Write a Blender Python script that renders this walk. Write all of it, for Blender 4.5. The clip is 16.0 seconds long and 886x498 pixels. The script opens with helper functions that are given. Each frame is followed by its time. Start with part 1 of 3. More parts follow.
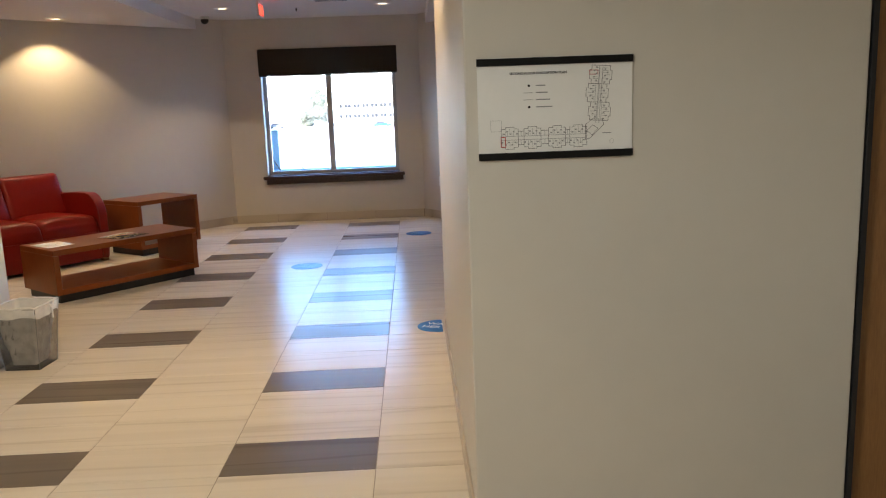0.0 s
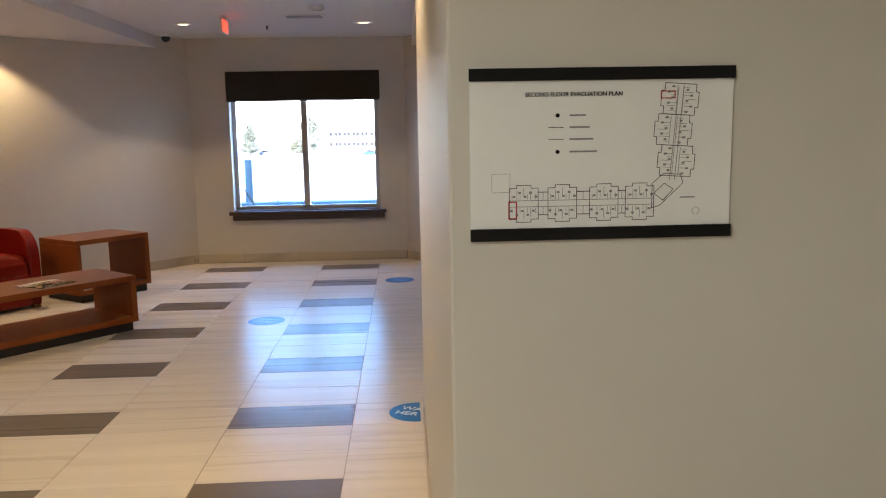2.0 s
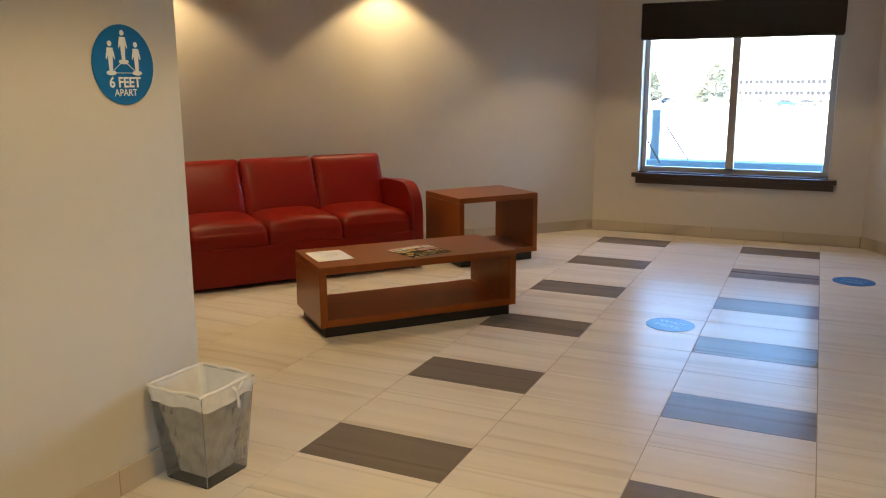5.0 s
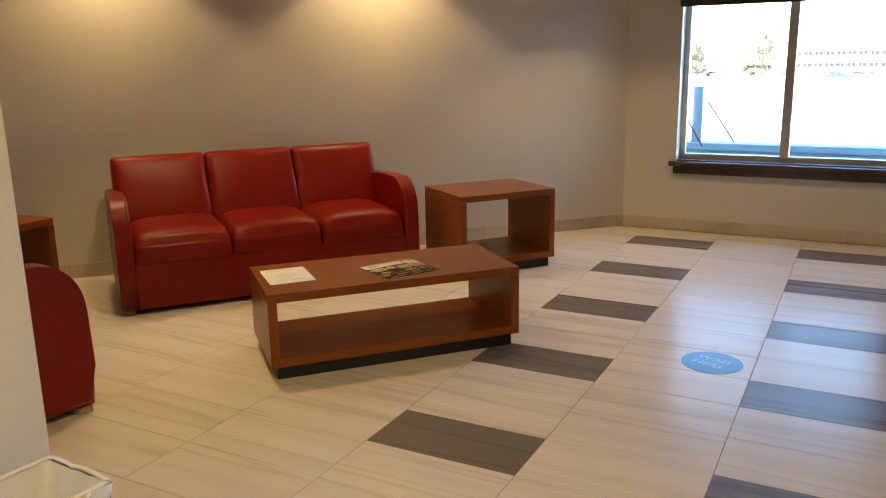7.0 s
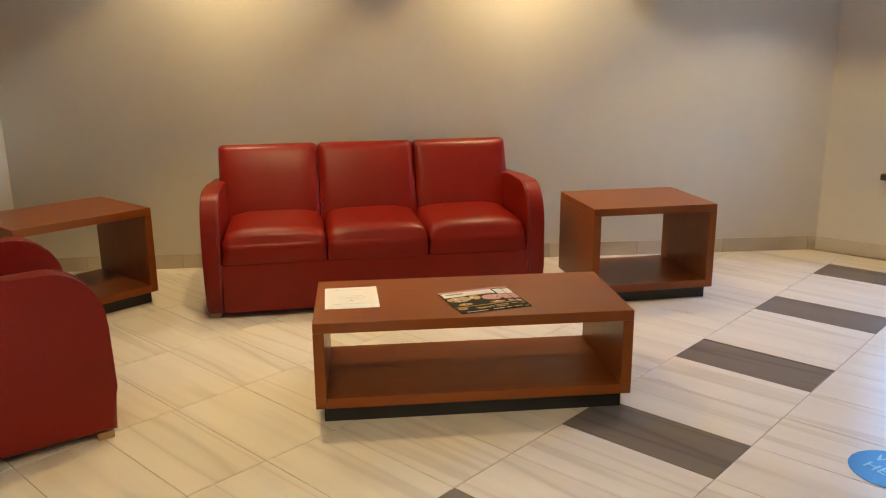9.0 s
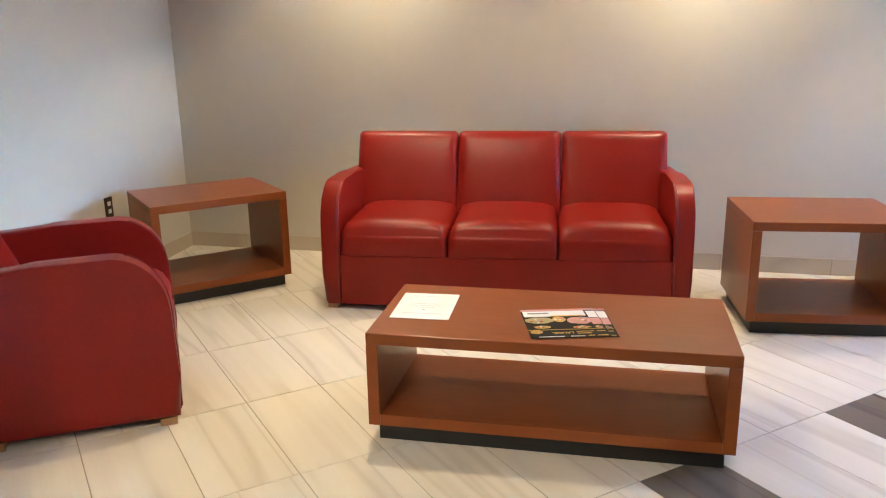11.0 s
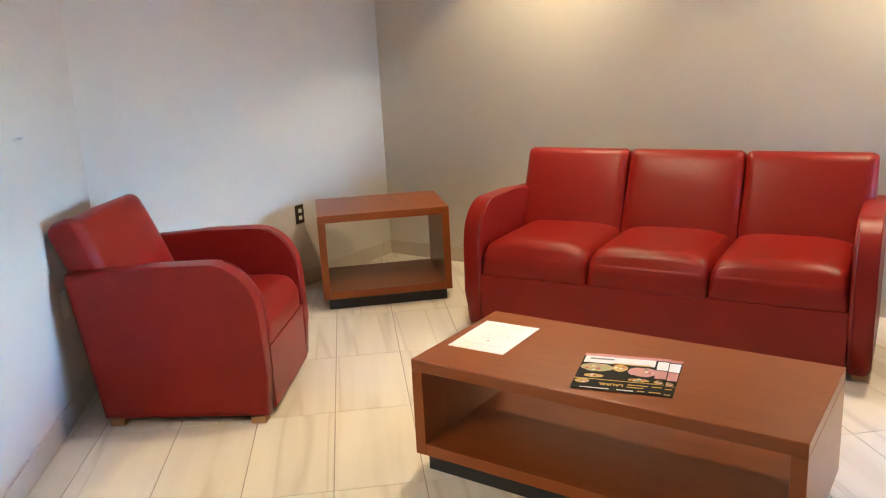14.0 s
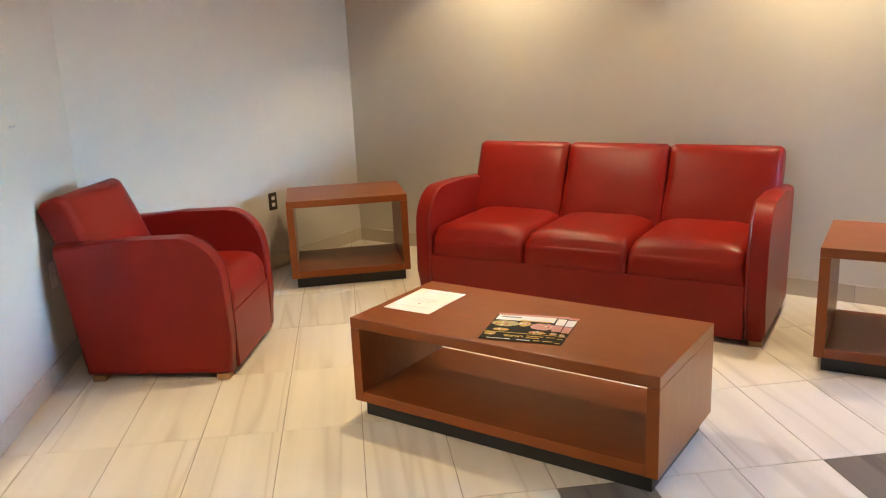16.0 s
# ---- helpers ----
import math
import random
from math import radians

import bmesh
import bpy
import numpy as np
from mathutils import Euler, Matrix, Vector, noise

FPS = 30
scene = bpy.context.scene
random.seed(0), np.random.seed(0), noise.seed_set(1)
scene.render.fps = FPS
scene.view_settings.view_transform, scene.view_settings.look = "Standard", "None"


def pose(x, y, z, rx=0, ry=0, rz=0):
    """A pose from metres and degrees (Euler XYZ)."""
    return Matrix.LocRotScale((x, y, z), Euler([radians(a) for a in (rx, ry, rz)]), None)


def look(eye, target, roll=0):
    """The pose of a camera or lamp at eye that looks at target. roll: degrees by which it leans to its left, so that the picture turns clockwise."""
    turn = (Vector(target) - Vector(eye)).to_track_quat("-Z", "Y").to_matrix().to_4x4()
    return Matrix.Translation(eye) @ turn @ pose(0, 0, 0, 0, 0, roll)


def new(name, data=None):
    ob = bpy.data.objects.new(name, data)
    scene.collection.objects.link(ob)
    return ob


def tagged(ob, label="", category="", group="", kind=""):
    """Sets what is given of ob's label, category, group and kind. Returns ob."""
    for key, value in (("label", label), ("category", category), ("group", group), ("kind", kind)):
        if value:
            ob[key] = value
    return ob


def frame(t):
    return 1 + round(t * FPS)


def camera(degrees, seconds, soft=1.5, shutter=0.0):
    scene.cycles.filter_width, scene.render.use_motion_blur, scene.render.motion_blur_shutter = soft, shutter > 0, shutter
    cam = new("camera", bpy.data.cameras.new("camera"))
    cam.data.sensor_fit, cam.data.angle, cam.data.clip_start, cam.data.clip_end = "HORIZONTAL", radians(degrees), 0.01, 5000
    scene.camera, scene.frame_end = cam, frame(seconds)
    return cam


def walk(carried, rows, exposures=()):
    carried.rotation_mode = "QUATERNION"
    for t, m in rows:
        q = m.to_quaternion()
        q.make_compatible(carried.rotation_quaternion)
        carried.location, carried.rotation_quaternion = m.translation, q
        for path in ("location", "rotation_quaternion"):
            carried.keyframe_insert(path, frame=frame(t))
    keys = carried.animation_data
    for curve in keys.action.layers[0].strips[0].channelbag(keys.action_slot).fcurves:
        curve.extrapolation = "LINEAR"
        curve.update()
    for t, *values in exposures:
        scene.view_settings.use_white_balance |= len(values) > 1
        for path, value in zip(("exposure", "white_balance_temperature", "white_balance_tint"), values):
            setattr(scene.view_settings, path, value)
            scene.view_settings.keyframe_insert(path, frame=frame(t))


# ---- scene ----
cam = camera(57.9, 16.0, soft=1.15)
PATH = [
    (0, (0.05, -0.004, 1.395), (0.114, 1.962, 1.037), -2.1),
    (0.5, (0.071, 0.297, 1.374), (0.183, 2.261, 1.014), -1.7),
    (1, (0.133, 0.544, 1.385), (0.234, 2.511, 1.037), -1.1),
    (1.5, (0.141, 0.744, 1.39), (0.239, 2.715, 1.069), -0.9),
    (2, (0.128, 0.993, 1.41), (0.224, 2.97, 1.123), -1.0),
    (2.5, (0.124, 1.199, 1.406), (0.048, 3.178, 1.124), -0.0),
    (3, (0.13, 1.435, 1.402), (-0.228, 3.381, 1.113), 0.7),
    (3.5, (0.041, 1.654, 1.394), (-0.528, 3.544, 1.067), 0.3),
    (4, (-0.082, 1.89, 1.392), (-0.755, 3.74, 1.037), -0.3),
    (4.5, (-0.179, 2.118, 1.39), (-0.934, 3.931, 1.008), -0.3),
    (4.7, (-0.205, 2.228, 1.400), (-0.998, 4.022, 1.008), -0.2),
    (7, (-0.397, 3.36, 1.407), (-1.308, 5.08, 0.949), -1.0),
    (7.5, (-0.424, 3.636, 1.44), (-1.411, 5.31, 0.967), -1.2),
    (8, (-0.477, 3.823, 1.424), (-1.501, 5.478, 0.964), -1.2),
    (8.5, (-0.435, 4.061, 1.426), (-1.626, 5.597, 0.953), -0.6),
    (9, (-0.406, 4.255, 1.407), (-1.721, 5.68, 0.916), -0.5),
    (11.3, (-0.297, 5.076, 1.411), (-2.021, 5.95, 0.897), -0.9),
    (11.5, (-0.306, 5.15, 1.401), (-2.059, 5.972, 0.902), -0.9),
    (12, (-0.286, 5.282, 1.422), (-2.125, 5.915, 0.957), -1.6),
    (12.5, (-0.237, 5.428, 1.421), (-2.141, 5.818, 0.951), -2.3),
    (13, (-0.156, 5.589, 1.417), (-2.081, 5.809, 0.92), -2.7),
    (13.5, (-0.13, 5.71, 1.397), (-2.057, 5.908, 0.899), -3.3),
    (14, (-0.164, 5.84, 1.407), (-2.093, 6.054, 0.925), -3.0),
    (14.5, (-0.095, 5.948, 1.408), (-2.029, 6.13, 0.936), -2.7),
    (15, (0.039, 6.062, 1.398), (-1.898, 6.221, 0.925), -2.7),
    (15.5, (0.155, 6.086, 1.407), (-1.78, 6.261, 0.93), -2.8),
    (16, (0.306, 6.027, 1.4), (-1.623, 6.247, 0.919), -2.6),
]
EXPOSURES = [(0, 4.5, 6300, 12), (3, 4.5, 6500, 11), (4.7, 4.5, 6800, 6), (7, 4.6, 7600, 6), (8, 4.72, 8000, 8), (9, 5.12, 6500, 2), (11.3, 5.62, 5300, 5), (12.5, 5.57, 5400, 6), (14.2, 5.62, 5500, 6), (16, 5.52, 5900, 5)]
walk(cam, [(t, look(eye, target, roll)) for t, eye, target, roll in PATH], EXPOSURES)


# ---------------------------------------------------------------- world and lights
world = bpy.data.worlds.new("world")
scene.world = world
world.use_nodes = True
wn = world.node_tree.nodes
sky = wn.new("ShaderNodeTexSky")
sky.sky_type = "NISHITA"
sky.sun_disc = False
sky.dust_density, sky.ozone_density = 0.0, 8.0
sky.sun_elevation, sky.sun_rotation = radians(38), radians(195)
wn["Background"].inputs["Strength"].default_value = 0.15
world.node_tree.links.new(sky.outputs[0], wn["Background"].inputs["Color"])


def lamp(name, kind, m, energy, colour, **more):
    data = bpy.data.lights.new(name, kind)
    data.energy, data.color = energy, colour
    ob = new(name, data)
    ob.matrix_world = m
    if kind == "SPOT":
        data.spot_size, data.spot_blend, data.shadow_soft_size = more["size"], more["blend"], more["soft"]
    if kind == "AREA":
        data.shape, data.size, data.size_y = "RECTANGLE", more["size"], more["size_y"]
    if kind == "SUN":
        data.angle = more["angle"]
    return ob


WARM = (1.0, 0.71, 0.37)
# sun behind the building, low enough to leave the ledge outside the window in shade
lamp("sun", "SUN", look((-12, -46, 40), (0, 0, 0)), 2.8, (1.0, 0.95, 0.87), angle=radians(0.5))


SOFFIT, CEIL = 2.35, 2.47
W3A, W3B = Vector((-5.82, 6.09, 0)), Vector((-2.19, 10.05, 0))
W3D = (W3B - W3A).normalized()
W3N = Vector((W3D.y, -W3D.x, 0))
CEILING_SPOTS = []                                   # downlights and added fill spots: place, height, power, cone
for s, power in ((1.42, 2.35), (3.25, 3.1)):
    p = W3A + W3D * s + W3N * 0.29
    CEILING_SPOTS.append((p.x, p.y, SOFFIT, power, 114, WARM))
# unseen spot added as fill over the seats and floor
CEILING_SPOTS.append((-3.3, 6.35, SOFFIT, 3.0, 105, WARM))
# spots below y = 5 are unseen; the last is fill for the plan wall
for x, y, power, cone, tone in ((-1.91, 8.9, 2.4, 96, WARM), (-0.21, 8.9, 1.7, 96, WARM), (-0.16, 4.25, 3.3, 120, WARM), (-1.25, 4.2, 3.2, 112, WARM), (-1.25, 1.2, 2.4, 112, WARM), (-1.2, -0.3, 8.2, 172, (0.93, 0.95, 0.85))):
    CEILING_SPOTS.append((x, y, CEIL, power, cone, tone))
for x, y, z, power, cone, tone in CEILING_SPOTS:
    lamp("downlight_or_fill", "SPOT", look((x, y, z - 0.012), (x, y, 0)), power, tone, size=radians(cone), blend=0.35, soft=0.045)

# ---------------------------------------------------------------- materials


def mat(name, colour, rough=0.5, metal=0.0, **more):
    """A procedural material: two scales of noise on the colour, a fine bump, some variation of gloss."""
    m = bpy.data.materials.new(name)
    m.use_nodes = True
    n, l = m.node_tree.nodes, m.node_tree.links
    b = n["Principled BSDF"]
    b.inputs["Roughness"].default_value, b.inputs["Metallic"].default_value = rough, metal
    if more.get("emit"):
        b.inputs["Emission Color"].default_value = (*more["emit_colour"], 1)
        b.inputs["Emission Strength"].default_value = more["emit"]
    vary, scale = more.get("vary", 0.06), more.get("scale", 3.0)
    co = n.new("ShaderNodeTexCoord")
    mp = n.new("ShaderNodeMapping")
    mp.inputs["Scale"].default_value = more.get("stretch", (1, 1, 1))
    l.new(co.outputs["Object"], mp.inputs["Vector"])
    if more.get("shift"):
        info = n.new("ShaderNodeObjectInfo")
        mul = n.new("ShaderNodeVectorMath")
        mul.operation = "SCALE"
        mul.inputs[0].default_value = (37, 53, 19)
        l.new(info.outputs["Random"], mul.inputs["Scale"])
        l.new(mul.outputs[0], mp.inputs["Location"])
    big = n.new("ShaderNodeTexNoise")
    big.inputs["Scale"].default_value, big.inputs["Detail"].default_value = scale, 4
    fine = n.new("ShaderNodeTexNoise")
    fine.inputs["Scale"].default_value, fine.inputs["Detail"].default_value = scale * more.get("ratio", 14), 5
    l.new(mp.outputs[0], big.inputs["Vector"])
    l.new(mp.outputs[0], fine.inputs["Vector"])
    add = n.new("ShaderNodeMath")
    add.operation = "ADD"
    l.new(big.outputs["Fac"], add.inputs[0])
    l.new(fine.outputs["Fac"], add.inputs[1])
    rng = n.new("ShaderNodeMapRange")
    rng.inputs["From Min"].default_value, rng.inputs["From Max"].default_value = 0.6, 1.4
    l.new(add.outputs[0], rng.inputs["Value"])
    mix = n.new("ShaderNodeMix")
    mix.data_type = "RGBA"
    dark = more.get("dark") or tuple(c * (1 - 2 * vary) for c in colour)
    mix.inputs[6].default_value, mix.inputs[7].default_value = (*dark, 1), (*colour, 1)
    l.new(rng.outputs[0], mix.inputs[0])
    l.new(mix.outputs[2], b.inputs["Base Color"])
    gloss = n.new("ShaderNodeMapRange")
    gloss.inputs["To Min"].default_value = max(0.02, rough - more.get("rough_vary", 0.05))
    gloss.inputs["To Max"].default_value = min(1, rough + more.get("rough_vary", 0.05))
    l.new(big.outputs["Fac"], gloss.inputs["Value"])
    l.new(gloss.outputs[0], b.inputs["Roughness"])
    if more.get("bump", 0.05) > 0:
        bump = n.new("ShaderNodeBump")
        bump.inputs["Strength"].default_value, bump.inputs["Distance"].default_value = more.get("bump", 0.05), 0.002
        tex = n.new("ShaderNodeTexNoise")
        tex.inputs["Scale"].default_value, tex.inputs["Detail"].default_value = more.get("bump_scale", 160), 3
        l.new(co.outputs["Object"], tex.inputs["Vector"])
        l.new(tex.outputs["Fac"], bump.inputs["Height"])
        l.new(bump.outputs[0], b.inputs["Normal"])
    return m


def tile_mat(name, base, vein, amount, rough):
    """Porcelain with long streaks and a few dark veins along the tile, different on every tile."""
    m = bpy.data.materials.new(name)
    m.use_nodes = True
    n, l = m.node_tree.nodes, m.node_tree.links
    b = n["Principled BSDF"]
    co, info = n.new("ShaderNodeTexCoord"), n.new("ShaderNodeObjectInfo")
    geo = n.new("ShaderNodeNewGeometry")
    rnd = n.new("ShaderNodeMath")
    rnd.operation = "ADD"
    l.new(info.outputs["Random"], rnd.inputs[0])
    l.new(geo.outputs["Random Per Island"], rnd.inputs[1])
    mul = n.new("ShaderNodeVectorMath")
    mul.operation = "SCALE"
    mul.inputs[0].default_value = (41, 67, 23)
    l.new(rnd.outputs[0], mul.inputs["Scale"])
    mp = n.new("ShaderNodeMapping")
    mp.inputs["Scale"].default_value = (0.32, 7.0, 1)
    mp.inputs["Rotation"].default_value = (0, 0, radians(5))
    l.new(co.outputs["Object"], mp.inputs["Vector"])
    l.new(mul.outputs[0], mp.inputs["Location"])
    streak = n.new("ShaderNodeTexNoise")
    streak.inputs["Scale"].default_value, streak.inputs["Detail"].default_value, streak.inputs["Distortion"].default_value = 1.6, 6, 0.5
    l.new(mp.outputs[0], streak.inputs["Vector"])
    veins = n.new("ShaderNodeTexNoise")
    veins.inputs["Scale"].default_value, veins.inputs["Detail"].default_value, veins.inputs["Distortion"].default_value = 0.6, 2, 0.25
    l.new(mp.outputs[0], veins.inputs["Vector"])
    # thin veins where the second noise crosses its middle value
    sub = n.new("ShaderNodeMath")
    sub.operation = "SUBTRACT"
    sub.inputs[1].default_value = 0.52
    l.new(veins.outputs["Fac"], sub.inputs[0])
    ab = n.new("ShaderNodeMath")
    ab.operation = "ABSOLUTE"
    l.new(sub.outputs[0], ab.inputs[0])
    thin = n.new("ShaderNodeMapRange")
    thin.inputs["From Min"].default_value, thin.inputs["From Max"].default_value = 0.0, 0.022
    thin.inputs["To Min"].default_value, thin.inputs["To Max"].default_value = amount, 0.0
    l.new(ab.outputs[0], thin.inputs["Value"])
    ramp = n.new("ShaderNodeMapRange")
    ramp.inputs["From Min"].default_value, ramp.inputs["From Max"].default_value = 0.38, 0.68
    l.new(streak.outputs["Fac"], ramp.inputs["Value"])
    mix = n.new("ShaderNodeMix")
    mix.data_type = "RGBA"
    mix.inputs[6].default_value = (*base, 1)
    mix.inputs[7].default_value = (*(0.78 * c + 0.22 * v for c, v in zip(base, vein)), 1)
    l.new(ramp.outputs[0], mix.inputs[0])
    mix2 = n.new("ShaderNodeMix")
    mix2.data_type = "RGBA"
    mix2.inputs[7].default_value = (*vein, 1)
    l.new(thin.outputs[0], mix2.inputs[0])
    l.new(mix.outputs[2], mix2.inputs[6])
    l.new(mix2.outputs[2], b.inputs["Base Color"])
    gl = n.new("ShaderNodeMapRange")
    gl.inputs["To Min"].default_value, gl.inputs["To Max"].default_value = rough - 0.04, rough + 0.06
    l.new(streak.outputs["Fac"], gl.inputs["Value"])
    l.new(gl.outputs[0], b.inputs["Roughness"])
    b.inputs["Specular IOR Level"].default_value = 0.05
    bump = n.new("ShaderNodeBump")
    bump.inputs["Strength"].default_value, bump.inputs["Distance"].default_value = 0.02, 0.001
    l.new(streak.outputs["Fac"], bump.inputs["Height"])
    l.new(bump.outputs[0], b.inputs["Normal"])
    return m


def clear_mat(name, colour, opaque, rough):
    """A thin see-through film or mesh: part clear, part diffuse and glossy."""
    m = bpy.data.materials.new(name)
    m.use_nodes = True
    n, l = m.node_tree.nodes, m.node_tree.links
    b = n["Principled BSDF"]
    b.inputs["Base Color"].default_value, b.inputs["Roughness"].default_value = (*colour, 1), rough
    clear, mix = n.new("ShaderNodeBsdfTransparent"), n.new("ShaderNodeMixShader")
    tex = n.new("ShaderNodeTexNoise")
    co = n.new("ShaderNodeTexCoord")
    l.new(co.outputs["Object"], tex.inputs["Vector"])
    tex.inputs["Scale"].default_value, tex.inputs["Detail"].default_value = 18, 2
    rng = n.new("ShaderNodeMapRange")
    rng.inputs["From Min"].default_value, rng.inputs["From Max"].default_value = 0.35, 0.65
    rng.inputs["To Min"].default_value, rng.inputs["To Max"].default_value = max(0, opaque - 0.07), min(1, opaque + 0.07)
    l.new(tex.outputs["Fac"], rng.inputs["Value"])
    l.new(rng.outputs[0], mix.inputs[0])
    l.new(clear.outputs[0], mix.inputs[1])
    l.new(b.outputs[0], mix.inputs[2])
    l.new(mix.outputs[0], n["Material Output"].inputs["Surface"])
    return m


PAINT = mat("wall_paint", (0.60, 0.56, 0.50), 0.62, vary=0.02, scale=0.8, bump=0.12, bump_scale=420, rough_vary=0.04)
CEILING = mat("ceiling_paint", (0.74, 0.71, 0.68), 0.8, vary=0.015, scale=1.0, bump=0.08, bump_scale=300)
TILE = tile_mat("beige_porcelain", (0.70, 0.645, 0.56), (0.42, 0.355, 0.285), 0.36, 0.24)
TILE_DARK = tile_mat("brown_grey_porcelain", (0.185, 0.155, 0.13), (0.085, 0.07, 0.06), 0.5, 0.28)
BASE_TILE = tile_mat("baseboard_porcelain", (0.56, 0.49, 0.40), (0.30, 0.25, 0.2), 0.5, 0.3)
GROUT = mat("grout", (0.35, 0.30, 0.245), 0.9, vary=0.12, scale=6)
LEATHER = mat("red_vinyl", (0.215, 0.0085, 0.0048), 0.32, vary=0.10, scale=5, bump=0.22, bump_scale=520, rough_vary=0.07)
LEATHER.node_tree.nodes["Principled BSDF"].inputs["Specular IOR Level"].default_value = 0.25
SEAM = mat("dark_red_welt", (0.16, 0.01, 0.008), 0.5, vary=0.05)
WOOD = mat("cherry_veneer", (0.255, 0.068, 0.0140), 0.30, dark=(0.195, 0.049, 0.0100), scale=1.3, ratio=6, stretch=(0.9, 5.0, 1.6), bump=0.0, rough_vary=0.015)
WOOD.node_tree.nodes["Principled BSDF"].inputs["Specular IOR Level"].default_value = 0.30
FOOT = mat("light_wood", (0.42, 0.24, 0.11), 0.45, dark=(0.30, 0.16, 0.07), scale=4, stretch=(8, 8, 1))
BLACK = mat("black_laminate", (0.012, 0.012, 0.014), 0.45, vary=0.1)
SHADE = mat("roller_shade_fabric", (0.030, 0.024, 0.021), 0.85, vary=0.1, scale=8, bump=0.3, bump_scale=700)
SILL = mat("dark_walnut_sill", (0.055, 0.030, 0.020), 0.35, dark=(0.03, 0.016, 0.011), scale=3, stretch=(1, 10, 10))
ALU = mat("window_aluminium", (0.40, 0.39, 0.37), 0.42, metal=0.35, vary=0.05)
WHITE = mat("white_plastic", (0.74, 0.73, 0.70), 0.4, vary=0.02)
BRONZE = mat("bronze_plate", (0.055, 0.035, 0.022), 0.4, metal=0.5, vary=0.1)
PAPER = mat("white_paper", (0.80, 0.79, 0.77), 0.75, vary=0.02)
INK = mat("black_ink", (0.009, 0.008, 0.008), 0.6, vary=0.05)
INK.node_tree.nodes["Principled BSDF"].inputs["Specular IOR Level"].default_value = 0.15
INK_GREY = mat("grey_ink", (0.22, 0.22, 0.23), 0.6, vary=0.05)
RED = mat("red_plastic", (0.5, 0.02, 0.015), 0.4, vary=0.05)
BLUE = mat("blue_vinyl_decal", (0.008, 0.15, 0.43), 0.35, vary=0.06, scale=8)
BLUE.node_tree.nodes["Principled BSDF"].inputs["Specular IOR Level"].default_value = 0.15
DECAL_WHITE = mat("white_decal_print", (0.78, 0.79, 0.80), 0.4, vary=0.02)
DECAL_WORN = mat("worn_decal_print", (0.16, 0.38, 0.62), 0.4, vary=0.15, scale=30)
YELLOW = mat("yellow_print", (0.72, 0.45, 0.06), 0.35, vary=0.2, scale=60)
CHEESE = mat("pale_yellow_print", (0.55, 0.46, 0.20), 0.35, vary=0.25, scale=70)
SALAD = mat("green_print", (0.16, 0.25, 0.06), 0.35, vary=0.2, scale=60)
PINK = mat("pink_print", (0.62, 0.28, 0.26), 0.35, vary=0.1, scale=40)
GLOW = mat("lamp_lens", (0.9, 0.85, 0.75), 0.4, emit=0.35, emit_colour=(1.0, 0.72, 0.42))
EXIT_RED = mat("exit_red", (0.8, 0.05, 0.03), 0.4, emit=0.12, emit_colour=(1.0, 0.06, 0.03))
DOOR_WOOD = mat("oak_door", (0.34, 0.17, 0.06), 0.35, dark=(0.22, 0.10, 0.035), scale=2, ratio=10, stretch=(10, 10, 1))
MESH = clear_mat("grey_bin_mesh", (0.24, 0.237, 0.233), 0.40, 0.4)
BAG = clear_mat("clear_bin_bag", (0.92, 0.92, 0.91), 0.86, 0.22)
BAG_FULL = mat("pale_bin_bag", (0.84, 0.835, 0.83), 0.25, vary=0.08, scale=14, bump=0.8, bump_scale=24)
INK_PALE = mat("faint_print", (0.58, 0.58, 0.60), 0.7, vary=0.05)
# the blue of outdoor shade is put into this dark base colour
LEDGE_SHADED = mat("ledge_in_blue_shade", (0.068, 0.125, 0.165), 0.6, vary=0.06)
SNOW = mat("pale_concrete_ground", (0.62, 0.60, 0.57), 0.9, vary=0.05, scale=0.06)
FACADE = mat("pale_facade", (0.62, 0.57, 0.5), 0.85, vary=0.05, scale=0.2)
FAR_GLASS = mat("far_window_glass", (0.008, 0.008, 0.01), 0.7, vary=0.1)
LEAVES = mat("leaves", (0.11, 0.114, 0.08), 0.7, vary=0.2, scale=1.0)
BARK = mat("bark", (0.13, 0.09, 0.06), 0.9, vary=0.2)
CAR_PAINT = mat("teal_car_paint", (0.02, 0.06, 0.075), 0.25, metal=0.3, vary=0.03)
CAR_SILVER = mat("silver_car_paint", (0.10, 0.11, 0.12), 0.4, metal=0.3, vary=0.03)
TYRE = mat("tyre", (0.02, 0.02, 0.02), 0.8)
GLASS = bpy.data.materials.new("window_glass")
GLASS.use_nodes = True
GLASS.node_tree.nodes["Principled BSDF"].inputs["Transmission Weight"].default_value = 1.0
GLASS.node_tree.nodes["Principled BSDF"].inputs["Roughness"].default_value = 0.0
GLASS.node_tree.nodes["Principled BSDF"].inputs["IOR"].default_value = 1.02

# ---------------------------------------------------------------- builders


def part(name, bm, material, parent=None, label="", smooth=False, at=None):
    me = bpy.data.meshes.new(name)
    bmesh.ops.recalc_face_normals(bm, faces=bm.faces)
    if smooth:
        for f in bm.faces:
            f.smooth = True
    bm.to_mesh(me)
    bm.free()
    me.materials.append(material)
    ob = new(name, me)
    if parent is not None:
        ob.parent = parent
    if at is not None:
        ob.matrix_basis = at
    if label:
        ob["label"] = label
    return ob


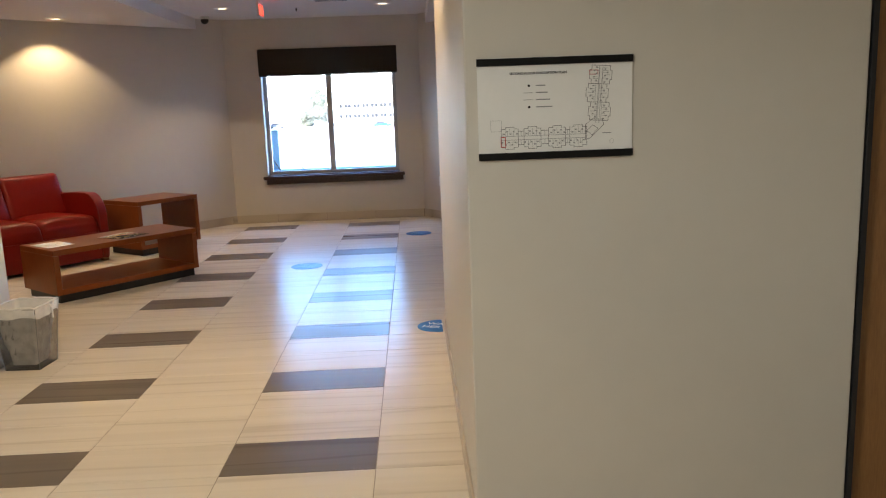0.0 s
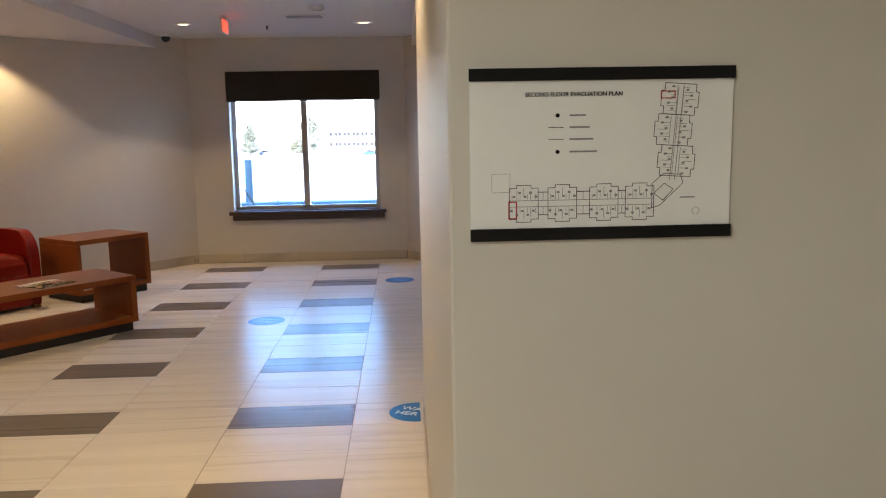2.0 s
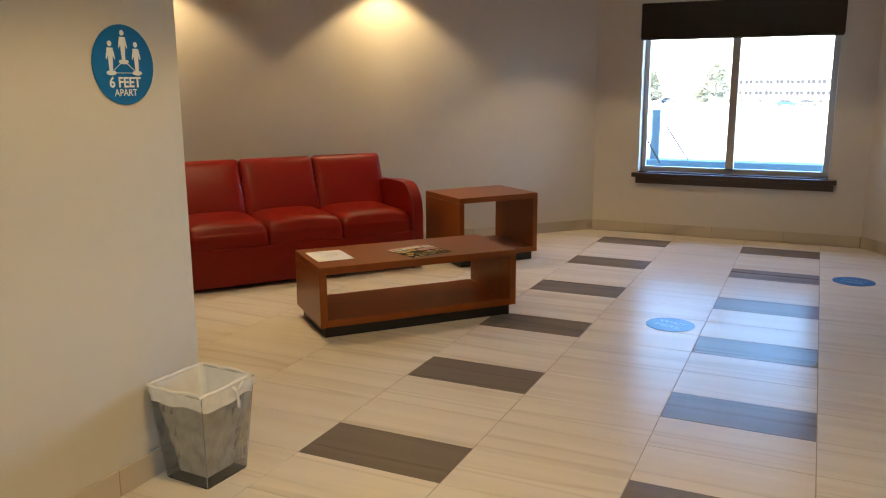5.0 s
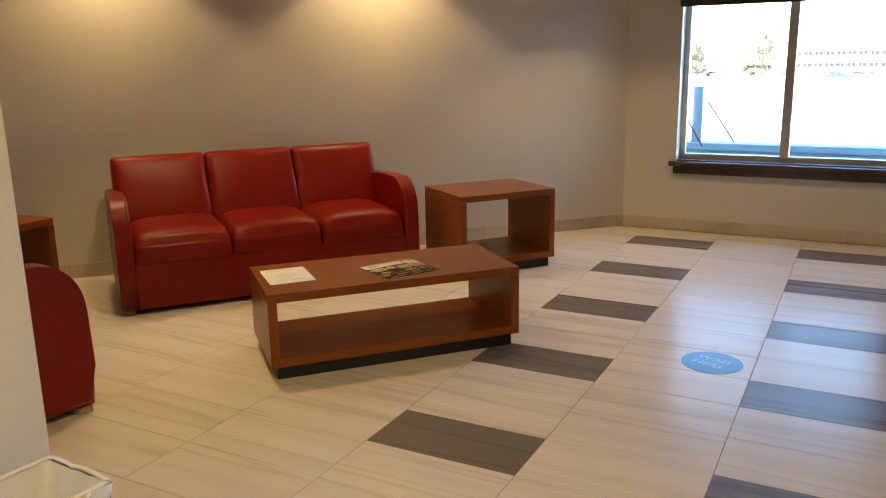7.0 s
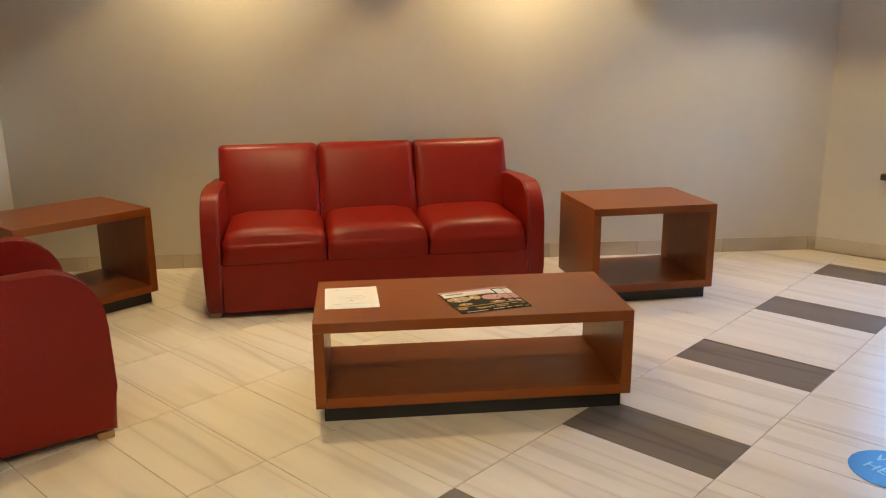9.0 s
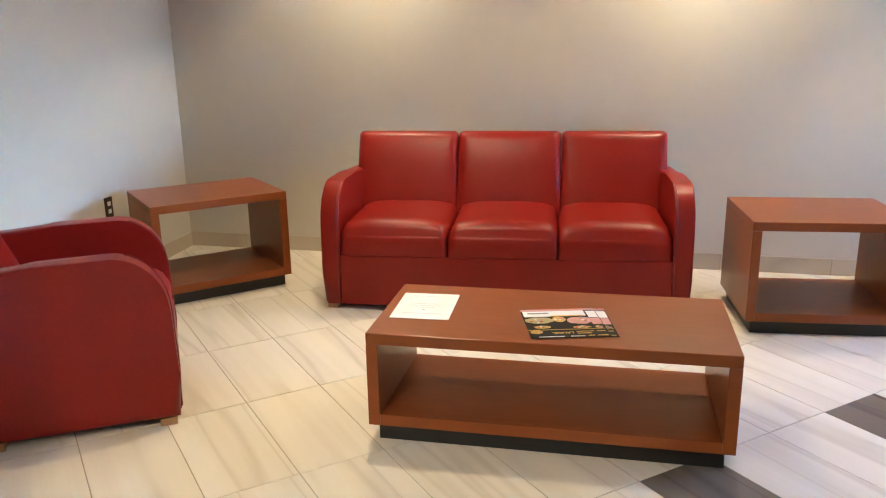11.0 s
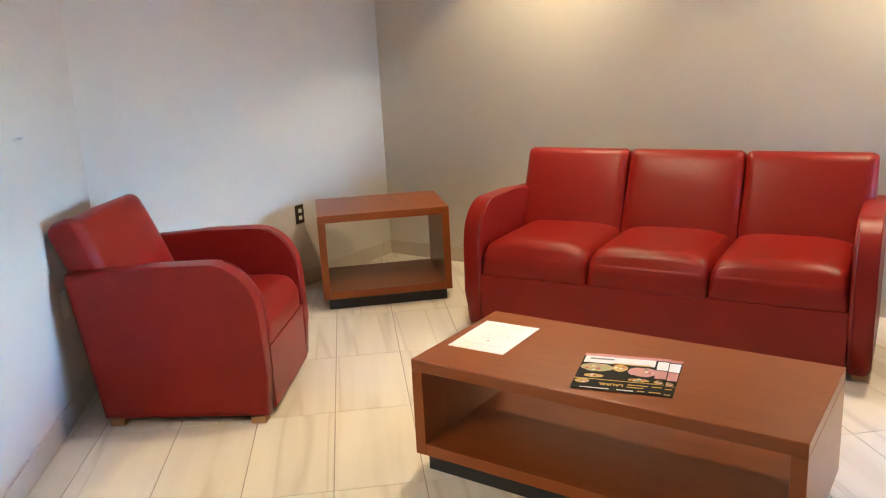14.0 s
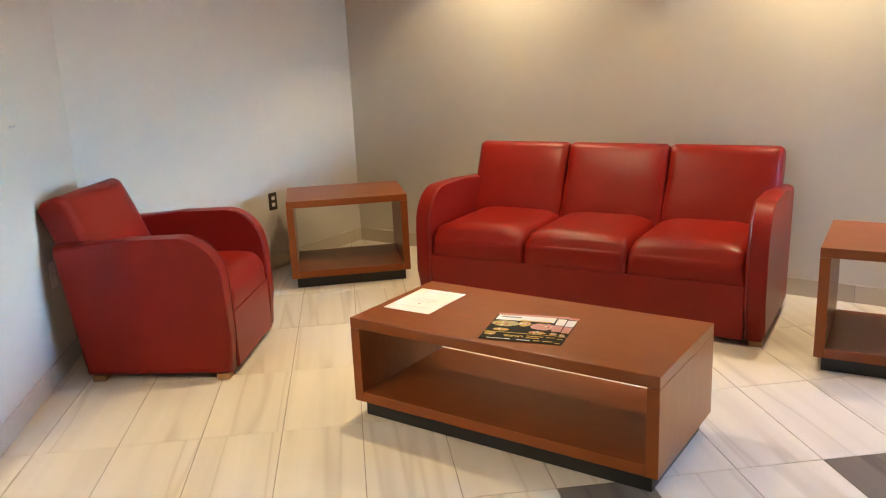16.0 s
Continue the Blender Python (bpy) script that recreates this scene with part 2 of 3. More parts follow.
def box(x0, x1, y0, y1, z0, z1, bevel=0.0, segments=2):
    bm = bmesh.new()
    bmesh.ops.create_cube(bm, size=1.0)
    for v in bm.verts:
        v.co = Vector((x0 if v.co.x < 0 else x1, y0 if v.co.y < 0 else y1, z0 if v.co.z < 0 else z1))
    if bevel:
        bmesh.ops.bevel(bm, geom=list(bm.edges), offset=bevel, segments=segments, profile=0.5, affect="EDGES")
    return bm


def extrude(outline, low, high, axis="z", bevel=0.0, segments=2):
    """A prism over a closed outline; axis is the direction of its thickness."""
    def place(a, b, c):
        return {"z": (a, b, c), "x": (c, a, b), "y": (a, c, b)}[axis]
    bm = bmesh.new()
    ring = [[bm.verts.new(place(a, b, c)) for a, b in outline] for c in (low, high)]
    bm.faces.new(ring[0])
    bm.faces.new(list(reversed(ring[1])))
    for i in range(len(outline)):
        j = (i + 1) % len(outline)
        bm.faces.new((ring[0][i], ring[0][j], ring[1][j], ring[1][i]))
    if bevel:
        caps = [e for e in bm.edges if any(len(f.verts) > 4 for f in e.link_faces)] or list(bm.edges)
        bmesh.ops.bevel(bm, geom=caps, offset=bevel, segments=segments, profile=0.5, affect="EDGES")
    return bm


def disc(x, y, z0, z1, r, n=40):
    return extrude([(x + r * math.cos(2 * math.pi * i / n), y + r * math.sin(2 * math.pi * i / n)) for i in range(n)], z0, z1)


def cushion(w, d, h, r, crown=0.0, n=14, front=0.0):
    """A padded block, w by d by h, with round edges of radius r, a crowned top and a bulging front."""
    bm = bmesh.new()
    bmesh.ops.create_cube(bm, size=2.0)
    bmesh.ops.subdivide_edges(bm, edges=list(bm.edges), cuts=n, use_grid_fill=True)
    half = Vector((w / 2, d / 2, h / 2))
    for v in bm.verts:
        u = v.co.copy()
        # crowd the grid towards the edges, where it has to bend
        q = Vector([math.copysign(abs(c) ** 0.6, c) for c in u])
        p = Vector((q.x * half.x, q.y * half.y, q.z * half.z))
        low = 0.009 if u.z < 0 else r
        rad = (min(r, 0.013), low, low)
        core = Vector([max(-half[i] + rad[i], min(half[i] - rad[i], p[i])) for i in range(3)])
        out = Vector([(p[i] - core[i]) / rad[i] for i in range(3)])
        if out.length > 1e-9:
            out = out.normalized()
            p = core + Vector([out[i] * rad[i] for i in range(3)])
        swell = max(0.0, 1 - abs(u.x) ** 2.6) * max(0.0, 1 - u.y ** 6)
        if u.z > 0:
            p.z += crown * swell * u.z
        if u.y < 0:
            p.y -= front * max(0.0, 1 - u.x ** 4) * max(0.0, 1 - u.z ** 2) * -u.y
        v.co = p + Vector((w / 2, d / 2, h / 2))
    return bm


def tube(points, r, n=8):
    bm = bmesh.new()
    rings = []
    for i, p in enumerate(points):
        p = Vector(p)
        d = (Vector(points[min(i + 1, len(points) - 1)]) - Vector(points[max(i - 1, 0)])).normalized()
        a = d.orthogonal().normalized()
        b = d.cross(a)
        rings.append([bm.verts.new(p + r * (math.cos(2 * math.pi * k / n) * a + math.sin(2 * math.pi * k / n) * b)) for k in range(n)])
    for s, t in zip(rings, rings[1:]):
        for k in range(n):
            bm.faces.new((s[k], s[(k + 1) % n], t[(k + 1) % n], t[k]))
    bm.faces.new(rings[0])
    bm.faces.new(rings[-1])
    return bm


def lettering(name, words, size, material, parent, m, bold=0.0, label=""):
    cu = bpy.data.curves.new(name, "FONT")
    cu.body, cu.size, cu.align_x, cu.align_y, cu.extrude, cu.offset = words, size, "CENTER", "CENTER", 0.0004, bold
    tmp = bpy.data.objects.new(name, cu)
    me = bpy.data.meshes.new_from_object(tmp)
    bpy.data.objects.remove(tmp)
    me.materials.append(material)
    ob = new(name, me)
    ob.parent, ob.matrix_basis = parent, m
    if label:
        ob["label"] = label
    return ob


def thing(name, m, label, category, group=""):
    ob = new(name)
    ob.empty_display_size = 0.1
    ob.matrix_world = m
    return tagged(ob, label, category, group)


def structure(name, bm, material, label, category):
    return tagged(part(name, bm, material), label, category, kind="structure")


# ---------------------------------------------------------------- shell of the place
YW = 10.05
# wall_north runs up unseen to this height to throw shade on the ledge
TOP = 6.0
W1A, W2B = Vector((-2.35, 4.665, 0)), Vector((-4.06, 4.612, 0))
W4A, W4B = Vector((0.17, YW, 0)), Vector((2.3, 6.9, 0))
structure("floor", box(-6.4, 3.2, -2.6, 10.3, -0.3, -0.0018), GROUT, "beige porcelain tile floor with rows of brown tiles", "floor")
floor = bpy.data.objects["floor"]


def wall_run(name, a, b, thick, z0, z1, label):
    d = (b - a).normalized()
    n = Vector((-d.y, d.x, 0)) * thick
    return structure(name, extrude([(p.x, p.y) for p in (a, b, b + n, a + n)], z0, z1), PAINT, label, "wall")


structure("wall_west", extrude([(-2.9, -2.4), (-2.35, -2.4), (-2.35, 4.665), (-2.9, 4.648)], -0.004, CEIL), PAINT, "warm off-white painted wall with a round blue sign", "wall")
structure("wall_alcove_south", extrude([(-2.9, 4.648), (-4.06, 4.612), (-4.3, 4.1), (-2.9, 4.1)], -0.004, CEIL), PAINT, "off-white painted wall behind the red armchair", "wall")
wall_run("wall_alcove_west", W2B, W3A, 0.3, -0.004, CEIL, "off-white painted wall lit by daylight beside the armchair")
n3 = Vector((-W3D.y, W3D.x, 0)) * 0.3
structure("wall_sofa", extrude([(p.x, p.y) for p in (W3A, W3B, W3B + n3, W3A + n3)], -0.004, CEIL), PAINT, "greige painted wall washed by warm downlights behind sofa", "wall")
# window wall with its opening
WX0, WX1, WZ0, WZ1 = -1.765, -0.13, 0.57, 2.06
bm = bmesh.new()
for x0, x1, z0, z1 in ((-2.9, WX0, -0.3, TOP), (WX1, 1.2, -0.3, TOP), (WX0, WX1, -0.3, WZ0), (WX0, WX1, WZ1, TOP)):
    b2 = box(x0, x1, YW, YW + 0.22, z0, z1)
    tmp = bpy.data.meshes.new("tmp")
    b2.to_mesh(tmp)
    b2.free()
    bm.from_mesh(tmp)
    bpy.data.meshes.remove(tmp)
structure("wall_north", bm, PAINT, "off-white painted wall with one large window", "wall")
n4 = (W4B - W4A).normalized()
n4 = Vector((-n4.y, n4.x, 0)) * 0.25
d4 = (W4B - W4A).normalized()
structure("wall_north_east", extrude([(p.x, p.y) for p in (W4A, W4B, W4B + n4, W4A + n4)], -0.004, CEIL), PAINT, "off-white painted angled wall beside the window", "wall")
structure("wall_east", box(2.3, 2.5, 2.3, 7.2, -0.004, CEIL), PAINT, "plain off-white painted wall", "wall")
structure("wall_plan", box(0.207, 1.41, 2.375, 4.88, -0.004, CEIL, 0.006, 2), PAINT, "off-white painted wall corner with evacuation plan", "wall")
structure("wall_side_room", box(1.41, 2.3, 2.52, 4.88, -0.004, CEIL), PAINT, "plain off-white painted wall", "wall")
structure("wall_corridor_east", box(2.3, 2.5, -2.4, 2.3, -0.004, CEIL), PAINT, "plain off-white painted corridor wall", "wall")
structure("wall_corridor_south", box(-2.9, 2.5, -2.6, -2.4, -0.004, CEIL), PAINT, "plain off-white painted corridor end wall", "wall")
structure("ceiling", box(-6.4, 3.2, -2.6, YW, CEIL, CEIL + 0.25), CEILING, "smooth off-white painted ceiling", "ceiling")
structure("ceiling_soffit", extrude([(-2.43, 4.662), (-2.43, 9.79), (-5.82, 6.09), (-4.06, 4.613)], SOFFIT, CEIL), CEILING, "lowered off-white ceiling above the seating area", "ceiling")
structure("ceiling_soffit_east", box(0.26, 2.3, 4.98, YW, SOFFIT, CEIL), CEILING, "lowered off-white ceiling strip beside the window", "ceiling")
structure("door_1", box(1.43, 2.28, 2.43, 2.475, 0.008, 2.06, 0.003), DOOR_WOOD, "brown wooden door beside the evacuation plan", "door")
d1 = bpy.data.objects["door_1"]
part("door_frame", box(1.412, 1.429, 2.368, 2.519, 0, 2.1, 0.002), BLACK, d1, "dark narrow door frame")
part("door_head", box(1.43, 2.298, 2.41, 2.519, 2.065, CEIL), PAINT, d1)
# added slab, out of view, that keeps sun and sky off the rooms
structure("roof", box(-9, 4, -3, 10.3, CEIL + 0.26, CEIL + 0.5), FACADE, "plain unseen roof slab added over the ceiling against sun", "roof")

# ---------------------------------------------------------------- window
win = thing("window_1", pose(0, 0, 0), "two-pane aluminium window with dark roller shade and sill", "window")
win["kind"] = "structure"
F0, F1 = YW + 0.12, YW + 0.175
part("window_frame", box(WX0, WX0 + 0.045, F0, F1, WZ0, WZ1, 0.003), ALU, win)
part("window_frame", box(WX1 - 0.05, WX1, F0, F1, WZ0, WZ1, 0.003), ALU, win)
part("window_frame", box(WX0 + 0.045, WX1 - 0.05, F0, F1, WZ0, WZ0 + 0.055, 0.003), ALU, win)
part("window_frame", box(WX0 + 0.045, WX1 - 0.05, F0, F1, WZ1 - 0.05, WZ1, 0.003), ALU, win)
part("mullion", box(-0.992, -0.924, F0 - 0.05, F1, WZ0 + 0.055, WZ1 - 0.05, 0.003), ALU, win)
for x0, x1 in ((WX0 + 0.045, -0.992), (-0.924, WX1 - 0.05)):
    g = part("pane", box(x0, x1, YW + 0.14, YW + 0.146, WZ0 + 0.055, WZ1 - 0.05), GLASS, win, "clear glass pane")
    g.visible_shadow = False
sill = part("window_sill", box(-1.815, -0.065, YW - 0.06, YW - 0.002, 0.535, 0.575, 0.004), SILL, win, "dark walnut sill board")
part("apron", box(-1.78, -0.085, YW - 0.035, YW - 0.002, 0.475, 0.534, 0.003), SILL, sill)
part("stool", box(WX0 + 0.002, WX1 - 0.002, YW - 0.002, F0, 0.572, 0.585, 0.002), SILL, sill)
shade = tagged(part("roller_shade", box(-1.785, -0.105, YW - 0.03, YW - 0.004, 1.80, 2.11, 0.004), SHADE), "dark brown roller shade pulled part way down window", "shade")
part("bottom_bar", box(-1.78, -0.11, YW - 0.033, YW - 0.003, 1.785, 1.799, 0.004), SHADE, shade)

# ---------------------------------------------------------------- ceiling fittings
for x, y, z, power, cone, tone in CEILING_SPOTS:
    if y < 2:
        continue
    # the fitting at (-3.3, 6.35) is added along with its fill spot
    can = thing("downlight", pose(x, y, z), "round recessed ceiling downlight with white trim ring", "downlight", "recessed downlights")
    bm = bmesh.new()
    prof = [(0.050, -0.002), (0.058, -0.010), (0.085, -0.008), (0.092, -0.001)]
    rings = [[bm.verts.new((r * math.cos(k * math.pi / 16), r * math.sin(k * math.pi / 16), h)) for k in range(32)] for r, h in prof]
    for a, b in zip(rings, rings[1:]):
        for k in range(32):
            bm.faces.new((a[k], a[(k + 1) % 32], b[(k + 1) % 32], b[k]))
    part("trim_ring", bm, WHITE, can, smooth=True)
    part("lens", disc(0, 0, -0.004, -0.001, 0.050, 32), GLOW, can, "glowing warm lens")
sign = thing("exit_sign", pose(-1.43, 8.42, CEIL), "red and white exit sign hanging from ceiling", "exit sign")
part("canopy", box(-0.02, 0.02, -0.06, 0.06, -0.02, 0.0, 0.003), WHITE, sign)
part("plate", box(-0.012, 0.012, -0.14, 0.14, -0.16, -0.02, 0.003), WHITE, sign)
part("legend", box(0.0125, 0.015, -0.11, 0.11, -0.14, -0.04, 0.001), EXIT_RED, sign, "lit red lettering panel")
vent = thing("ceiling_vent", pose(-0.72, 8.45, CEIL), "white metal slotted ceiling air vent", "vent")
part("frame", box(-0.19, 0.19, -0.09, 0.09, -0.008, -0.001, 0.002), WHITE, vent)
for i in range(5):
    part("slat", box(-0.16, 0.16, -0.06 + i * 0.028, -0.048 + i * 0.028, -0.012, -0.0085), BLACK if i % 2 == 0 else WHITE, vent)
smoke = thing("smoke_detector", pose(-0.55, 7.9, CEIL), "round white ceiling smoke detector", "detector")
part("body", disc(0, 0, -0.035, -0.001, 0.06, 32), WHITE, smoke)
part("cap", disc(0, 0, -0.047, -0.0355, 0.04, 32), WHITE, smoke)
spr = thing("sprinkler_head", pose(-1.15, 9.05, CEIL), "small brass and white ceiling sprinkler head", "sprinkler")
part("escutcheon", disc(0, 0, -0.006, -0.001, 0.03, 24), WHITE, spr)
part("stem", disc(0, 0, -0.04, -0.0065, 0.008, 12), BRONZE, spr)
cctv = thing("dome_camera", pose(-2.28, 9.62, CEIL), "small dark dome security camera on ceiling", "camera")
part("mount", disc(0, 0, -0.03, -0.001, 0.055, 28), WHITE, cctv)
bm = bmesh.new()
bmesh.ops.create_uvsphere(bm, u_segments=20, v_segments=12, radius=0.045)
part("dome", bm, BLACK, cctv, "dark tinted dome", smooth=True, at=pose(0, 0, -0.04))

# ---------------------------------------------------------------- seating


def seat_unit(name, seats, width, m, label, category, inset=0.05, deep=1.0):
    """Upholstered sofa or armchair: origin at the front corner of one arm, x along the front, y to the rear."""
    so = thing(name, m, label, category)
    arm = 0.095
    prof = [(0.715, 0.030), (0.006, 0.030), (-0.006, 0.20), (0.001, 0.44)]
    for i in range(1, 13):
        a = math.pi - i * (math.pi / 2) / 12
        prof.append((0.20 + 0.196 * math.cos(a), 0.45 + 0.210 * math.sin(a)))
    prof += [(0.45, 0.657), (0.79, 0.638), (0.80, 0.61)]
    prof = [(y * deep, z) for y, z in prof]
    for x0 in (0.0, width - arm):
        side = part("arm", extrude(prof, x0, x0 + arm, "x", 0.029, 5), LEATHER, so)
        for f in side.data.polygons:
            f.use_smooth = len(f.vertices) == 4
        part("welt", tube([(x0 + (arm - 0.012 if x0 == 0 else 0.012), y - 0.001, z + 0.001) for y, z in prof[1:14]], 0.0035, 6), SEAM, so, "thin dark seam piping")
    part("base", box(arm, width - arm, -0.004, 0.66, 0.032, 0.294, 0.003, 2), LEATHER, so)
    part("underside", box(0.05, width - 0.05, 0.06, 0.66, 0.02, 0.0315), BLACK, so, "black dust cover")
    part("back_shell", box(0.045, width - 0.045, 0.0, 0.04, -0.42, 0.0, 0.012, 3), LEATHER, so, at=pose(0, 0.67, 0.58, -12))
    w = (width - 2 * arm) / seats
    for i in range(seats):
        part("seat_cushion", cushion(w - 0.002, 0.66, 0.122, 0.075, 0.040, front=0.004), LEATHER, so, smooth=True, at=pose(arm + i * w + 0.001, 0.003, 0.285))
    bw = (width - 2 * inset) / seats
    for i in range(seats):
        part("back_cushion", cushion(bw - 0.002, 0.135, 0.525, 0.048, 0.0, front=0.022), LEATHER, so, smooth=True, at=pose(inset + i * bw + 0.001, 0.525, 0.372, -22))
    for x in (0.012, width - 0.072):
        for y in (0.02, 0.60):
            part("foot", box(x, x + 0.06, y, y + 0.06, 0.0, 0.0295, 0.003), FOOT, so, "light wood block foot")
    return so


seat_unit("sofa", 3, 1.86, pose(-4.083, 6.380, 0, 0, 0, 52.8), "red vinyl three-seat sofa with rounded arms by wall", "sofa")
seat_unit("armchair", 1, 0.735, pose(-3.150, 5.447, 0, 0, 0, 169.4), "red vinyl armchair with rounded arms against a wall", "armchair", 0.065, 0.95)


def open_table(name, length, depth, height, m, label, category, group=""):
    """Open-ended box table on a recessed black plinth; x along the open front, y to the rear."""
    t = thing(name, m, label, category, group)
    b, p = 0.042, 0.066
    part("top", box(0, length, 0, depth, height - b, height, 0.003), WOOD, t)
    part("side_panel", box(0, b, 0, depth, p, height - b - 0.0005, 0.002), WOOD, t, at=None)
    part("side_panel", box(length - b, length, 0, depth, p, height - b - 0.0005, 0.002), WOOD, t)
    part("shelf", box(b + 0.0005, length - b - 0.0005, 0.001, depth - 0.001, p, p + b, 0.002), WOOD, t)
    part("plinth", box(0.03, length - 0.03, 0.03, depth - 0.03, 0, p - 0.001, 0.002), BLACK, t, "recessed black plinth")
    return t


open_table("coffee_table", 1.235, 0.557, 0.412, pose(-2.673, 5.99, 0, 0, 0, 48.6), "cherry-wood open box coffee table on black plinth", "coffee table")
open_table("side_table", 0.72, 0.575, 0.545, pose(-2.68, 7.93, 0, 0, 0, 53), "cherry-wood open box side table beside the sofa", "side table", "side tables by the sofa")
open_table("side_table", 0.74, 0.565, 0.55, pose(-4.545, 5.635, 0, 0, 0, 92.5), "cherry-wood open box side table in the wall corner", "side table", "side tables by the sofa")

# papers on the coffee table
sheet = thing("paper_sheet", pose(-2.805, 6.30, 0.4125, 0, 0, 50.5), "white printed paper sheet lying on the coffee table", "paper")
part("page", box(-0.108, 0.108, -0.14, 0.14, 0.0, 0.0012), PAPER, sheet)
for i, (y, w) in enumerate(((0.105, 0.07), (0.02, 0.05), (0.0, 0.06), (-0.02, 0.04), (-0.085, 0.075))):
    part("print_line", box(-w, w, y - 0.0015, y + 0.0015, 0.0013, 0.0017), INK_PALE, sheet)
part("print_mark", disc(0.0, -0.045, 0.0013, 0.0017, 0.004, 12), RED, sheet)


def on_flyer(mag, name, u0, u1, v0, v1, material, level=0):
    """A printed patch; u across and v down the page, from 0 to 1."""
    z = 0.0009 + 0.0003 * level
    x0, x1, y0, y1 = (u0 - 0.5) * 0.27, (u1 - 0.5) * 0.27, (0.5 - v1) * 0.28, (0.5 - v0) * 0.28
    part(name, box(x0, x1, y0, y1, z, z + 0.0003), material, mag)


def food(mag, u, v, ru, rv, material, seed, level=0):
    """A printed dish: an uneven oval with crumbs of other colours on it."""
    rng = random.Random(seed)
    cx, cy, z = (u - 0.5) * 0.27, (0.5 - v) * 0.28, 0.0009 + 0.0003 * level
    pts = []
    for i in range(24):
        a, k = i * math.pi / 12, rng.uniform(0.9, 1.06)
        pts.append((cx + ru * 0.27 * k * math.cos(a), cy + rv * 0.28 * k * math.sin(a)))
    dish = part("food_picture", extrude(pts, z, z + 0.0003), material, mag)
    for i in range(9):
        a, k = rng.uniform(0, 6.28), rng.uniform(0.1, 0.75)
        x, y, q = cx + ru * 0.27 * k * math.cos(a), cy + rv * 0.28 * k * math.sin(a), rng.uniform(0.003, 0.007)
        part("topping", disc(x, y, z + 0.0004, z + 0.0006, q, 9), (PINK, YELLOW, PAPER, RED, SALAD)[i % 5], dish)


for k, (dx, dy, a) in enumerate(((0.012, 0.03, 60.5), (0.0, 0.0, 63.0))):
    mag = thing("flyer", pose(-2.385 + dx, 6.62 + dy, 0.4125 + 0.0023 * k, 0, 0, a), "glossy black and yellow food flyer on coffee table", "flyer", "flyers on the coffee table")
    part("page", box(-0.135, 0.135, -0.14, 0.14, 0.0, 0.0008), INK, mag)
    on_flyer(mag, "header", 0.0, 1.0, 0.0, 0.07, PINK)
    on_flyer(mag, "title_band", 0.02, 0.84, 0.075, 0.27, PAPER)
    on_flyer(mag, "title_bar", 0.08, 0.36, 0.13, 0.17, INK_GREY, 1)
    on_flyer(mag, "coupon", 0.865, 0.99, 0.10, 0.34, PAPER)
    on_flyer(mag, "coupon", 0.865, 0.99, 0.36, 0.58, PINK)
    on_flyer(mag, "print_bar", 0.0, 0.985, 0.725, 0.74, YELLOW)
    on_flyer(mag, "print_bar", 0.36, 0.80, 0.245, 0.275, YELLOW, 1)
    food(mag, 0.20, 0.40, 0.19, 0.115, CHEESE, 3)
    food(mag, 0.72, 0.44, 0.17, 0.125, PINK, 5)
    food(mag, 0.46, 0.38, 0.09, 0.10, YELLOW, 8, 1)
    for u, v, ru, rv in ((0.20, 0.64, 0.11, 0.05), (0.70, 0.67, 0.12, 0.04), (0.10, 0.80, 0.08, 0.06), (0.92, 0.68, 0.05, 0.04)):
        food(mag, u, v, ru, rv, YELLOW, int(100 * u), 1)
    lettering("lettering", "LAUREL", 0.021, YELLOW, mag, pose(-0.02, -0.096, 0.0012, 0, 0, 180), 0.0006)
    for u0, u1, v in ((0.60, 0.82, 0.80), (0.60, 0.78, 0.86), (0.86, 0.97, 0.80), (0.50, 0.68, 0.95), (0.72, 0.80, 0.94), (0.84, 0.97, 0.94), (0.10, 0.42, 0.95)):
        on_flyer(mag, "print_bar", u0, u1, v, v + 0.02, YELLOW if u0 > 0.55 else PAPER)

# ---------------------------------------------------------------- waste bin
bin_ = thing("waste_bin", pose(-2.190, 4.50, 0, 0, 0, -4), "grey mesh waste bin with clear bag against wall", "waste bin")
B0, B1, BH = 0.098, 0.129, 0.358


def frustum(r0, r1, z0, z1, thick, sag=0.0, wobble=0.0, n=12):
    """Open tapered square shell, with rounded corners and optional folds."""
    bm = bmesh.new()
    outline = []
    for s in range(4):
        a = s * math.pi / 2
        for k in range(n):
            v = Vector((1.0, -0.96 + 1.92 * k / n))
            if k == 0:
                v = Vector((0.985, -0.985))
            outline.append(Vector((v.x * math.cos(a) - v.y * math.sin(a), v.x * math.sin(a) + v.y * math.cos(a))))
    rows = []
    for j in range(9):
        f = j / 8
        r, z = r0 + (r1 - r0) * f, z0 + (z1 - z0) * f
        row = []
        for o in outline:
            q = Vector((o.x * r, o.y * r, z))
            w = wobble * noise.noise(q * 16) + wobble * 0.6 * noise.noise(q * 40)
            row.append(bm.verts.new((q.x * (1 + w), q.y * (1 + w), z + sag * noise.noise(q * 11) * (1 - f))))
        rows.append(row)
    for a, b in zip(rows, rows[1:]):
        for k in range(len(a)):
            bm.faces.new((a[k], a[(k + 1) % len(a)], b[(k + 1) % len(a)], b[k]))
    if thick:
        bmesh.ops.solidify(bm, geom=list(bm.faces), thickness=thick)
    return bm


body = part("body", frustum(B0, B1, 0.004, BH, 0.0015), MESH, bin_, "grey wire mesh body")
part("bottom", box(-B0, B0, -B0, B0, 0.0, 0.004), BLACK, body)
